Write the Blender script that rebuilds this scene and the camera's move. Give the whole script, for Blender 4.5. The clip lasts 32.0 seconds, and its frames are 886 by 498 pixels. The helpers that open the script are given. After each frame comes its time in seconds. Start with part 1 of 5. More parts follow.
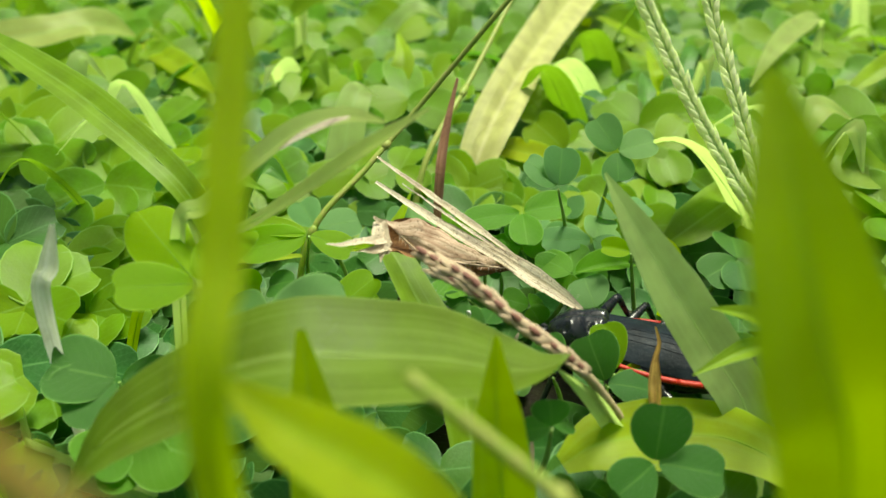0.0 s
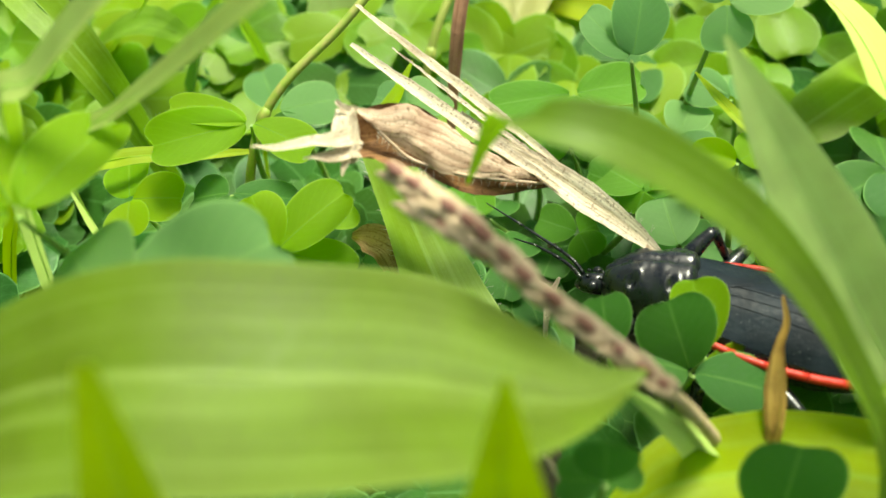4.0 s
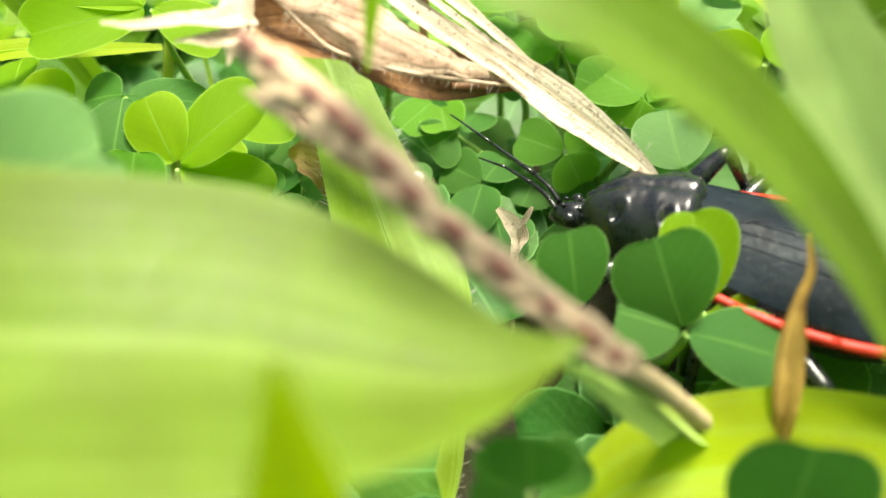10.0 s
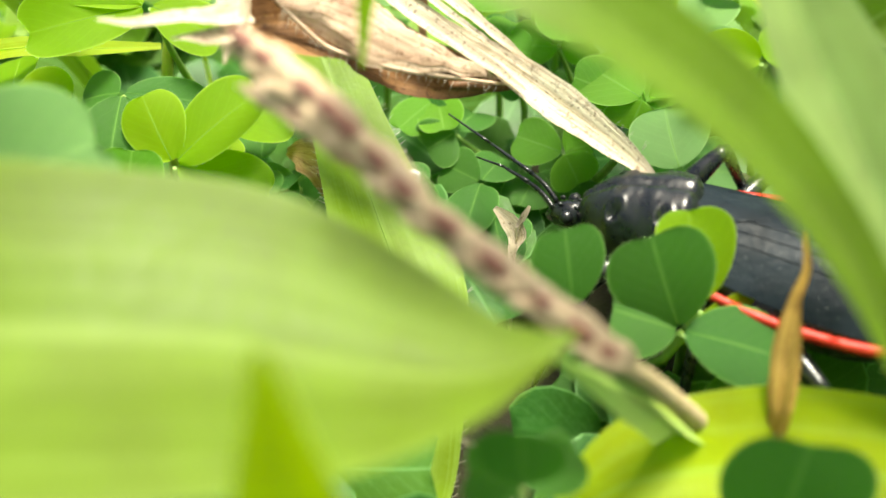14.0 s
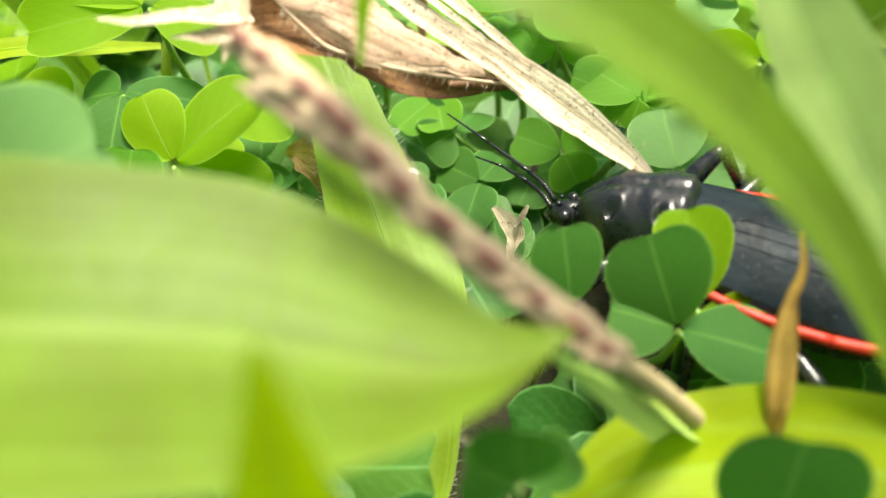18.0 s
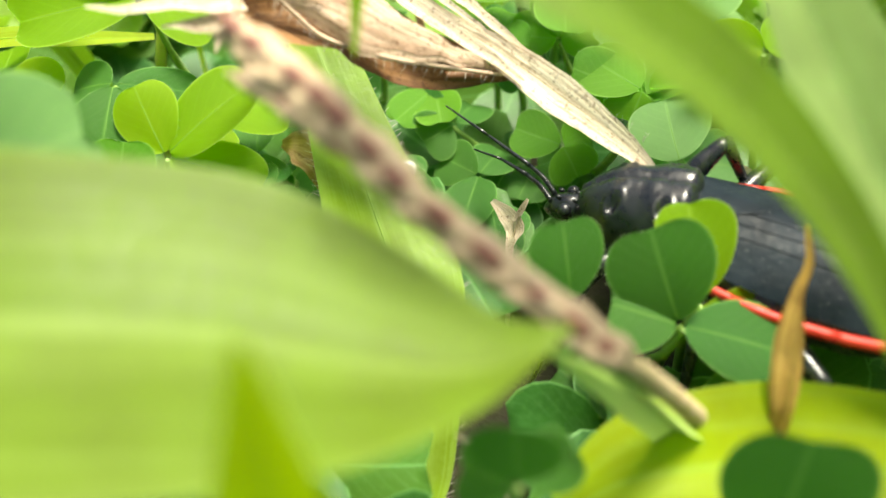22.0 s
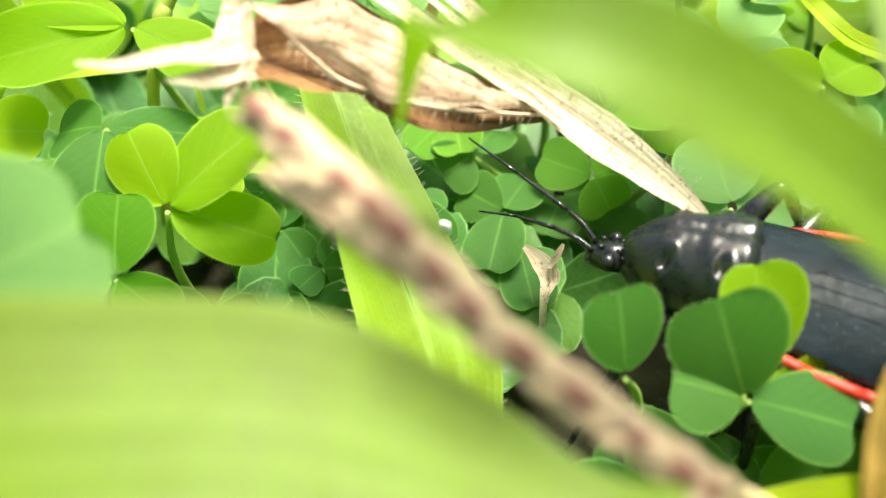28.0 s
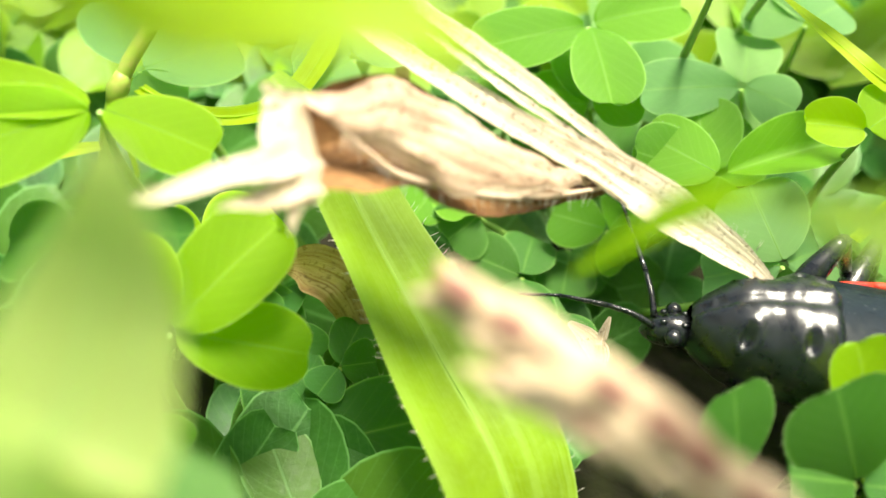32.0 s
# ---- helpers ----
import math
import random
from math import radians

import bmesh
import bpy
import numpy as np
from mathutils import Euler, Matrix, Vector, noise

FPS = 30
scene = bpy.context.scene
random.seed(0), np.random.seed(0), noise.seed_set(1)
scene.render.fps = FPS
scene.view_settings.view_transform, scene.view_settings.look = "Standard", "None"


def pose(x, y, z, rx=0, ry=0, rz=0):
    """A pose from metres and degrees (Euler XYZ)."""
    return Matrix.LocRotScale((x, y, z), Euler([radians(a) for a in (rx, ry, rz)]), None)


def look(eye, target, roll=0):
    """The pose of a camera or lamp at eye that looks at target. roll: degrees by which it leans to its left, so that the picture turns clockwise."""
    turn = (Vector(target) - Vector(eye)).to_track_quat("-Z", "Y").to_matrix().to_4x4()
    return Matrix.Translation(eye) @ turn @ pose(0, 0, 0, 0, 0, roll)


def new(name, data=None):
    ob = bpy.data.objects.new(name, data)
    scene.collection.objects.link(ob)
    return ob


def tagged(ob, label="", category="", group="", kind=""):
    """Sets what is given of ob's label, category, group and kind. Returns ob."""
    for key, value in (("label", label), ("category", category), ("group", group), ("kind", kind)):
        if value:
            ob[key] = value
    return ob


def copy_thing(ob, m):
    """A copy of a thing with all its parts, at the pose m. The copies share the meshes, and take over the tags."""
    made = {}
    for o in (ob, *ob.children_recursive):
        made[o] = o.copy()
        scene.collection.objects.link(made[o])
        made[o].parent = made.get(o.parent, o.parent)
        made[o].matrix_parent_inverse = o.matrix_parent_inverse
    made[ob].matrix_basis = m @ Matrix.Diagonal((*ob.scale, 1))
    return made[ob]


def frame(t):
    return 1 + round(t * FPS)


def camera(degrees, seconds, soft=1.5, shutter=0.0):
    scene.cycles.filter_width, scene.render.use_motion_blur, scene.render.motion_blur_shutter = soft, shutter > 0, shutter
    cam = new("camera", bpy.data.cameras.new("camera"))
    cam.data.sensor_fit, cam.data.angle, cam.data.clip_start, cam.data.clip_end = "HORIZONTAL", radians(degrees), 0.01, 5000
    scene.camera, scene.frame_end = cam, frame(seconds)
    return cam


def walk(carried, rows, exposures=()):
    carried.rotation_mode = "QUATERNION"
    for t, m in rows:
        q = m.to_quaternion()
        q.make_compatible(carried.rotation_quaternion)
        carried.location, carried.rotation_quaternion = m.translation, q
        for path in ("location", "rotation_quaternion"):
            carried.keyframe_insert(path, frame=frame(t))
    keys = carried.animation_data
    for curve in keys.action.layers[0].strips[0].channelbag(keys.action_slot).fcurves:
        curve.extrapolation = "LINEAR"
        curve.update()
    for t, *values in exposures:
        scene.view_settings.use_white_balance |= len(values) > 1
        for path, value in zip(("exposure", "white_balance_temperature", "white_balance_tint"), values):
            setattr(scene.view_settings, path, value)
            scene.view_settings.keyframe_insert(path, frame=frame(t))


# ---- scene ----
cam = camera(58.0, 32.0)
cam.data.dof.use_dof, cam.data.dof.aperture_fstop = True, 23.0
ROWS = [
    (0.0, -0.01073, -0.08757, 0.07337, 61.099, 0.513, 1.029),
    (0.5, -0.01019, -0.08980, 0.07464, 61.665, 0.516, 0.557),
    (1.0, -0.01024, -0.08625, 0.07258, 61.599, 0.708, 1.020),
    (1.5, -0.01082, -0.08259, 0.07242, 59.636, 0.735, 0.476),
    (2.0, -0.01092, -0.07512, 0.06889, 58.542, 0.784, 2.186),
    (2.5, -0.01117, -0.06862, 0.06613, 56.867, 0.678, 2.938),
    (3.0, -0.01106, -0.06303, 0.06373, 55.362, 0.928, 3.606),
    (3.5, -0.00997, -0.05931, 0.06183, 53.497, 0.703, 4.134),
    (4.0, -0.00789, -0.05454, 0.05875, 51.602, 0.966, 4.724),
    (4.5, -0.00789, -0.05168, 0.05762, 49.635, 0.022, 4.095),
    (6.5, -0.00233, -0.04335, 0.05041, 47.236, 1.853, 6.822),
    (7.0, -0.00184, -0.04245, 0.04954, 47.173, 2.249, 7.300),
    (7.5, -0.00145, -0.04275, 0.04949, 46.934, 2.143, 7.267),
    (8.0, -0.00170, -0.04357, 0.04981, 46.797, 1.747, 6.967),
    (8.5, -0.00191, -0.04319, 0.04909, 47.165, 2.148, 7.623),
    (9.0, -0.00165, -0.04318, 0.04914, 46.858, 2.345, 7.876),
    (9.5, -0.00166, -0.04334, 0.04901, 47.001, 2.190, 7.854),
    (10.0, -0.00155, -0.04352, 0.04904, 47.048, 2.129, 7.852),
    (10.5, -0.00156, -0.04353, 0.04897, 47.165, 2.137, 7.894),
    (11.0, -0.00156, -0.04369, 0.04897, 47.236, 2.025, 7.856),
    (11.5, -0.00140, -0.04372, 0.04899, 47.244, 2.093, 7.939),
    (12.0, -0.00140, -0.04355, 0.04885, 47.285, 2.075, 8.104),
    (12.5, -0.00136, -0.04358, 0.04887, 47.272, 2.149, 8.067),
    (13.0, -0.00131, -0.04347, 0.04898, 47.075, 2.212, 7.993),
    (13.5, -0.00120, -0.04373, 0.04886, 47.269, 2.093, 8.091),
    (14.0, -0.00114, -0.04367, 0.04879, 47.287, 2.139, 8.091),
    (14.5, -0.00119, -0.04367, 0.04889, 47.142, 2.096, 7.998),
    (16.5, -0.00099, -0.04370, 0.04884, 47.269, 2.125, 8.074),
    (17.0, -0.00083, -0.04379, 0.04887, 47.353, 2.231, 8.154),
    (17.5, -0.00088, -0.04374, 0.04884, 47.352, 2.254, 8.127),
    (18.0, -0.00099, -0.04387, 0.04877, 47.389, 2.136, 8.127),
    (18.5, -0.00090, -0.04357, 0.04870, 47.198, 2.217, 8.273),
    (19.0, -0.00092, -0.04348, 0.04873, 47.002, 2.276, 8.158),
    (19.5, -0.00100, -0.04360, 0.04854, 47.191, 2.167, 8.172),
    (20.0, -0.00098, -0.04357, 0.04856, 47.058, 2.194, 8.093),
    (20.5, -0.00094, -0.04348, 0.04849, 47.027, 2.216, 8.185),
    (21.0, -0.00096, -0.04347, 0.04836, 47.055, 2.122, 8.163),
    (21.5, -0.00097, -0.04325, 0.04822, 46.982, 2.145, 8.125),
    (22.0, -0.00094, -0.04315, 0.04807, 47.013, 2.117, 8.186),
    (22.5, -0.00095, -0.04309, 0.04795, 47.018, 2.066, 8.179),
    (23.0, -0.00094, -0.04294, 0.04819, 46.702, 2.215, 8.027),
    (23.5, -0.00104, -0.04300, 0.04797, 46.925, 2.111, 8.065),
    (24.0, -0.00100, -0.04297, 0.04798, 46.894, 2.127, 8.115),
    (24.5, -0.00123, -0.04274, 0.04817, 46.639, 2.096, 8.032),
    (26.5, -0.00259, -0.03935, 0.04877, 45.382, 2.382, 7.297),
    (27.0, -0.00352, -0.03849, 0.04873, 45.269, 2.069, 7.011),
    (27.5, -0.00415, -0.03763, 0.04861, 45.111, 1.950, 6.789),
    (28.0, -0.00503, -0.03635, 0.04862, 44.990, 1.944, 6.504),
    (28.5, -0.00639, -0.03454, 0.04854, 44.712, 1.952, 6.183),
    (29.0, -0.00844, -0.03376, 0.04893, 44.748, 0.903, 4.836),
    (29.5, -0.00984, -0.03227, 0.04900, 44.784, 0.927, 4.444),
    (30.0, -0.01153, -0.03054, 0.04904, 44.564, 0.667, 3.781),
    (30.5, -0.01327, -0.03030, 0.04911, 44.734, -0.206, 1.657),
    (31.0, -0.01416, -0.02958, 0.04953, 43.831, -0.494, -0.174),
    (31.5, -0.01560, -0.02907, 0.04952, 43.506, -1.752, -2.676),
    (32.0, -0.01669, -0.02803, 0.04857, 44.115, -2.168, -4.412),
]
EXPOSURES = [(0.0, 0.52, 7000, -8), (1.0, 0.66, 7000, -8), (2.5, 0.66, 7000, -8), (4.0, 0.96, 7000, -6), (6.5, 1.51, 7000, 4), (9.0, 1.45, 7000, 3), (24.5, 1.34, 7000, 3), (28.0, 1.6, 7000, 3), (29.0, 1.64, 7000, 3), (30.0, 1.4, 7000, -3), (31.0, 1.56, 7000, 0), (32.0, 1.65, 7000, 3)]
walk(cam, [(t, pose(x, y, z, rx, ry, rz)) for t, x, y, z, rx, ry, rz in ROWS], EXPOSURES)
# CAMEND

# ---- light ----
SUN_UP, SUN_AROUND = 74.0, 45.0
world = bpy.data.worlds.new("sky")
scene.world = world
world.use_nodes = True
sky = world.node_tree.nodes.new("ShaderNodeTexSky")
sky.sky_type, sky.sun_disc = "NISHITA", False
sky.sun_elevation, sky.sun_rotation = radians(SUN_UP), radians(SUN_AROUND)
sky.air_density, sky.dust_density, sky.ozone_density = 1.0, 6.0, 1.0
world.node_tree.links.new(sky.outputs["Color"], world.node_tree.nodes["Background"].inputs["Color"])
world.node_tree.nodes["Background"].inputs["Strength"].default_value = 0.085
sun = new("sun", bpy.data.lights.new("sun", "SUN"))
sun.data.energy, sun.data.angle, sun.data.color = 4.3, radians(22), (1.0, 0.96, 0.88)
sun.matrix_world = look((math.cos(radians(SUN_UP)) * math.sin(radians(SUN_AROUND)), math.cos(radians(SUN_UP)) * math.cos(radians(SUN_AROUND)), math.sin(radians(SUN_UP))), (0, 0, 0))


# ---- materials ----
class Nodes:
    """Short ways to build a node material."""

    def __init__(self, name):
        self.mat = bpy.data.materials.new(name)
        self.mat.use_nodes = True
        self.tree = self.mat.node_tree
        self.tree.nodes.clear()

    def add(self, kind, **values):
        n = self.tree.nodes.new(kind)
        for k, v in values.items():
            if k == "operation":
                n.operation = v
            elif k == "mode":
                n.data_type, n.blend_type = "RGBA", v
        return n

    def link(self, a, b):
        self.tree.links.new(a, b)

    def math(self, op, a, b=None, clamp=False):
        n = self.add("ShaderNodeMath", operation=op)
        n.use_clamp = clamp
        for i, x in enumerate((a, b)):
            if x is None:
                continue
            if isinstance(x, (int, float)):
                n.inputs[i].default_value = x
            else:
                self.link(x, n.inputs[i])
        return n.outputs[0]

    def ramp(self, x, lo, hi, to0=0.0, to1=1.0):
        n = self.add("ShaderNodeMapRange")
        n.interpolation_type = "SMOOTHSTEP"
        self.link(x, n.inputs[0])
        for i, v in zip((1, 2, 3, 4), (lo, hi, to0, to1)):
            n.inputs[i].default_value = v
        return n.outputs[0]

    def noise(self, scale, detail=3.0, coords="Object", rough=0.55):
        tc = self.add("ShaderNodeTexCoord")
        n = self.add("ShaderNodeTexNoise")
        n.inputs["Scale"].default_value, n.inputs["Detail"].default_value = scale, detail
        n.inputs["Roughness"].default_value = rough
        self.link(tc.outputs[coords], n.inputs["Vector"])
        return n.outputs["Fac"]

    def mix(self, fac, a, b, mode="MIX"):
        n = self.add("ShaderNodeMix", mode=mode)
        for i, x in ((0, fac), (6, a), (7, b)):
            if isinstance(x, (int, float)):
                n.inputs[i].default_value = x
            elif isinstance(x, tuple):
                n.inputs[i].default_value = (*x, 1)
            else:
                self.link(x, n.inputs[i])
        return n.outputs[2]

    def uv(self):
        n = self.add("ShaderNodeUVMap")
        s = self.add("ShaderNodeSeparateXYZ")
        self.link(n.outputs[0], s.inputs[0])
        return s.outputs[0], s.outputs[1]

    def streak(self, across, along, detail=4.0):
        """Noise drawn out along a leaf."""
        n = self.add("ShaderNodeUVMap")
        m = self.add("ShaderNodeVectorMath", operation="MULTIPLY_ADD")
        m.inputs[1].default_value = (across, along, 1.0)
        self.link(n.outputs[0], m.inputs[0])
        c = self.add("ShaderNodeCombineXYZ")
        self.link(self.math("MULTIPLY", self.chance(), 37.0), c.inputs[2])
        self.link(c.outputs[0], m.inputs[2])
        t = self.add("ShaderNodeTexNoise")
        t.inputs["Scale"].default_value, t.inputs["Detail"].default_value = 1.0, detail
        self.link(m.outputs[0], t.inputs["Vector"])
        return t.outputs["Fac"]

    def chance(self, stuff=False):
        if stuff:
            return self.add("ShaderNodeNewGeometry").outputs["Random Per Island"]
        return self.add("ShaderNodeObjectInfo").outputs["Random"]

    def bump(self, height, strength=0.3, distance=0.0002):
        n = self.add("ShaderNodeBump")
        n.inputs["Strength"].default_value, n.inputs["Distance"].default_value = strength, distance
        self.link(height, n.inputs["Height"])
        return n.outputs[0]

    def finish(self, shader):
        self.link(shader, self.add("ShaderNodeOutputMaterial").inputs[0])
        return self.mat

    def principled(self, color, rough, normal=None, metal=0.0, spec=0.5, coat=0.0):
        p = self.add("ShaderNodeBsdfPrincipled")
        for key, v in (("Base Color", color), ("Roughness", rough), ("Metallic", metal), ("Specular IOR Level", spec), ("Coat Weight", coat)):
            if isinstance(v, (int, float)):
                p.inputs[key].default_value = v
            elif isinstance(v, tuple):
                p.inputs[key].default_value = (*v, 1)
            else:
                self.link(v, p.inputs[key])
        p.inputs["Coat Roughness"].default_value = 0.15
        if normal is not None:
            self.link(normal, p.inputs["Normal"])
        return p.outputs[0]

    def thin(self, shader, color, share):
        """Lets light through a thin sheet."""
        t = self.add("ShaderNodeBsdfTranslucent")
        self.link(color, t.inputs[0])
        m = self.add("ShaderNodeMixShader")
        m.inputs[0].default_value = share
        self.link(shader, m.inputs[1])
        self.link(t.outputs[0], m.inputs[2])
        return m.outputs[0]


def leaf_material(name, base, through_color, pale, veins="net", share=0.42, rough=0.42, stuff=False, vary=0.35, spots=0.0):
    """A leaf: base colour, the tint of light through it, and pale veins and rim. UV: across 0..1, along 0..1."""
    n = Nodes(name)
    u, v = n.uv()
    side = n.math("ABSOLUTE", n.math("SUBTRACT", n.math("MULTIPLY", u, 2.0), 1.0))
    blotch = n.noise(220.0, 2.0)
    grain = n.noise(2600.0, 4.0)
    luck = n.chance(stuff)
    dark = tuple(c * 0.62 for c in base)
    color = n.mix(n.ramp(blotch, 0.35, 0.68), base, dark)
    color = n.mix(n.math("MULTIPLY", n.ramp(grain, 0.4, 0.75), 0.14), color, pale)
    warm = (min(base[0] * 2.0 + 0.02, 1), base[1] * 1.25, base[2] * 0.7)
    color = n.mix(n.math("MULTIPLY", luck, vary), color, warm)
    if veins == "net":
        rib = n.ramp(side, 0.015, 0.06, 1.0, 0.0)
        wave = n.math("SINE", n.math("MULTIPLY", n.math("SUBTRACT", v, n.math("MULTIPLY", side, 0.35)), 52.0))
        lines = n.math("MULTIPLY", n.ramp(wave, 0.86, 1.0), 0.13)
        rim = n.ramp(n.math("MAXIMUM", side, v), 0.94, 0.985)
        marks = n.math("MAXIMUM", n.math("MAXIMUM", n.math("MULTIPLY", rib, 0.45), lines), n.math("MULTIPLY", rim, 0.85), clamp=True)
    else:
        rib = n.ramp(side, 0.02, 0.09, 1.0, 0.0)
        fine, wide = n.streak(70.0, 1.2), n.streak(14.0, 0.8, 2.0)
        lines = n.math("ADD", n.math("MULTIPLY", n.ramp(fine, 0.42, 0.7), 0.18), n.math("MULTIPLY", n.ramp(wide, 0.45, 0.65), 0.24))
        rim = n.ramp(side, 0.95, 1.0)
        marks = n.math("MAXIMUM", n.math("MAXIMUM", n.math("MULTIPLY", rib, 0.5), lines), n.math("MULTIPLY", rim, 0.6), clamp=True)
    color = n.mix(n.math("MULTIPLY", marks, 0.85), color, pale)
    if spots:
        dots = n.ramp(n.noise(900.0, 1.0), 0.70, 0.76)
        color = n.mix(n.math("MULTIPLY", dots, spots), color, (0.75, 0.78, 0.7))
    height = n.math("ADD", n.math("MULTIPLY", marks, -0.6), grain)
    surface = n.principled(color, n.ramp(grain, 0.2, 0.8, rough - 0.08, rough + 0.14), n.bump(height, 0.35, 0.00012), spec=0.25)
    lit = n.mix(1.0, color, through_color, "MULTIPLY")
    return n.finish(n.thin(surface, n.mix(0.55, lit, through_color), share))


def dry_material(name, a, b, dark, freq=26.0, share=0.22, rough=0.7, holes=0.5):
    """Dry straw: two tones in fibres, with dark specks."""
    n = Nodes(name)
    u, v = n.uv()
    grain = n.noise(1500.0, 4.0)
    blotch = n.noise(260.0, 3.0)
    fibre = n.streak(freq, 1.6)
    color = n.mix(n.ramp(fibre, 0.32, 0.62), b, a)
    color = n.mix(n.math("MULTIPLY", n.ramp(n.streak(freq * 0.5, 2.5), 0.58, 0.7), 0.55), color, dark)
    color = n.mix(n.math("MULTIPLY", n.ramp(blotch, 0.5, 0.72), 0.6), color, dark)
    color = n.mix(n.math("MULTIPLY", n.ramp(grain, 0.6, 0.7), holes), color, dark)
    color = n.mix(n.math("MULTIPLY", n.ramp(n.noise(3600.0, 2.0), 0.60, 0.66), holes), color, dark)
    color = n.mix(n.math("MULTIPLY", n.chance(), 0.3), color, b)
    surface = n.principled(color, rough, n.bump(n.math("ADD", n.math("MULTIPLY", fibre, 2.0), grain), 0.6, 0.00015), spec=0.3)
    return n.finish(n.thin(surface, color, share))


def plain_material(name, a, b, scale=900.0, rough=0.5, spec=0.5, coat=0.0, bump=0.3, share=0.0, stuff=False, depth=0.0001):
    n = Nodes(name)
    fine, wide = n.noise(scale, 4.0), n.noise(scale * 0.16, 2.0)
    color = n.mix(n.ramp(fine, 0.35, 0.7), a, b)
    color = n.mix(n.math("MULTIPLY", n.ramp(wide, 0.4, 0.7), 0.5), color, b)
    color = n.mix(n.math("MULTIPLY", n.chance(stuff), 0.35), color, a)
    surface = n.principled(color, n.ramp(fine, 0.3, 0.7, max(rough - 0.08, 0.02), min(rough + 0.1, 1)), n.bump(fine, bump, depth), spec=spec, coat=coat)
    return n.finish(n.thin(surface, color, share) if share else surface)


LEAF = {
    "deep": leaf_material("clover_deep_green", (0.036, 0.152, 0.023), (0.15, 0.50, 0.045), (0.20, 0.42, 0.09), share=0.4, spots=0.5),
    "pale": leaf_material("clover_pale_green", (0.140, 0.330, 0.115), (0.40, 0.78, 0.24), (0.36, 0.60, 0.20), share=0.5),
    "mid": leaf_material("clover_mid_green", (0.085, 0.275, 0.012), (0.32, 0.76, 0.02), (0.30, 0.54, 0.10), share=0.45),
    "young": leaf_material("clover_young_green", (0.200, 0.420, 0.003), (0.60, 0.92, 0.004), (0.50, 0.70, 0.08), share=0.6),
}
FIELD = {
    "deep": leaf_material("field_deep_green", (0.030, 0.130, 0.022), (0.13, 0.46, 0.04), (0.18, 0.40, 0.12), share=0.28, stuff=True, vary=0.8),
    "young": leaf_material("field_young_green", (0.110, 0.280, 0.006), (0.40, 0.74, 0.01), (0.30, 0.50, 0.10), share=0.45, stuff=True, vary=0.8),
}
BLADE = {
    "bright": leaf_material("blade_yellow_green", (0.170, 0.330, 0.010), (0.38, 0.66, 0.03), (0.40, 0.60, 0.14), "lines", 0.5, 0.4),
    "olive": leaf_material("blade_olive_green", (0.100, 0.205, 0.006), (0.25, 0.46, 0.012), (0.36, 0.50, 0.11), "lines", 0.5, 0.42),
    "lime": leaf_material("blade_lime_green", (0.330, 0.500, 0.005), (0.74, 0.95, 0.012), (0.46, 0.66, 0.10), "lines", 0.6, 0.4),
    "green": leaf_material("blade_green", (0.080, 0.230, 0.022), (0.26, 0.62, 0.04), (0.30, 0.50, 0.18), "lines", 0.42, 0.38),
    # pale green, whitened further: the sky's sheen is put into the base colour
    "pale": leaf_material("blade_pale_green_sheen", (0.440, 0.600, 0.210), (0.72, 0.92, 0.30), (0.54, 0.70, 0.34), "lines", 0.66, 0.36),
    "yellow": leaf_material("blade_withered_yellow", (0.560, 0.600, 0.220), (0.75, 0.80, 0.32), (0.70, 0.66, 0.38), "lines", 0.4, 0.5),
}
STEM = plain_material("green_stem", (0.22, 0.40, 0.07), (0.32, 0.44, 0.12), 1200.0, 0.5, 0.4, share=0.15)
RIB = plain_material("leaf_rib", (0.11, 0.30, 0.03), (0.20, 0.42, 0.06), 1200.0, 0.5, 0.3, share=0.3)
STEM_RED = plain_material("yellow_green_stem", (0.26, 0.38, 0.05), (0.38, 0.38, 0.10), 1200.0, 0.5, 0.4, share=0.15)
STRAW = dry_material("pale_straw", (0.86, 0.78, 0.62), (0.60, 0.46, 0.30), (0.12, 0.06, 0.03), 30.0, holes=0.7)
STRAW_BROWN = dry_material("brown_straw", (0.50, 0.34, 0.18), (0.30, 0.17, 0.08), (0.10, 0.05, 0.02), 22.0)
HUSK = dry_material("brown_husk", (0.26, 0.135, 0.055), (0.14, 0.065, 0.026), (0.04, 0.016, 0.006), 16.0, 0.08, 0.55, 0.6)
HUSK_PALE = dry_material("pale_husk", (0.76, 0.60, 0.44), (0.46, 0.30, 0.20), (0.17, 0.085, 0.04), 9.0, 0.25, 0.7, 0.75)
RUST = dry_material("rusty_dry_leaf", (0.46, 0.24, 0.15), (0.34, 0.16, 0.10), (0.14, 0.06, 0.03), 12.0, 0.3)
BLEACHED = dry_material("bleached_leaf", (0.88, 0.89, 0.78), (0.74, 0.77, 0.58), (0.40, 0.38, 0.22), 12.0, 0.65, holes=0.2)
GOLD = dry_material("golden_dry_leaf", (0.64, 0.43, 0.11), (0.40, 0.22, 0.045), (0.10, 0.045, 0.012), 10.0, 0.3, 0.6, 0.3)
SEED = plain_material("pale_spikelet", (0.45, 0.33, 0.205), (0.64, 0.51, 0.35), 700.0, 0.65, 0.3, share=0.12)
SEED_DARK = plain_material("purple_spikelet", (0.20, 0.085, 0.065), (0.30, 0.15, 0.11), 700.0, 0.6, 0.3, share=0.08)
STALK = plain_material("beige_stalk", (0.42, 0.33, 0.17), (0.58, 0.47, 0.28), 900.0, 0.6, 0.3, share=0.1)
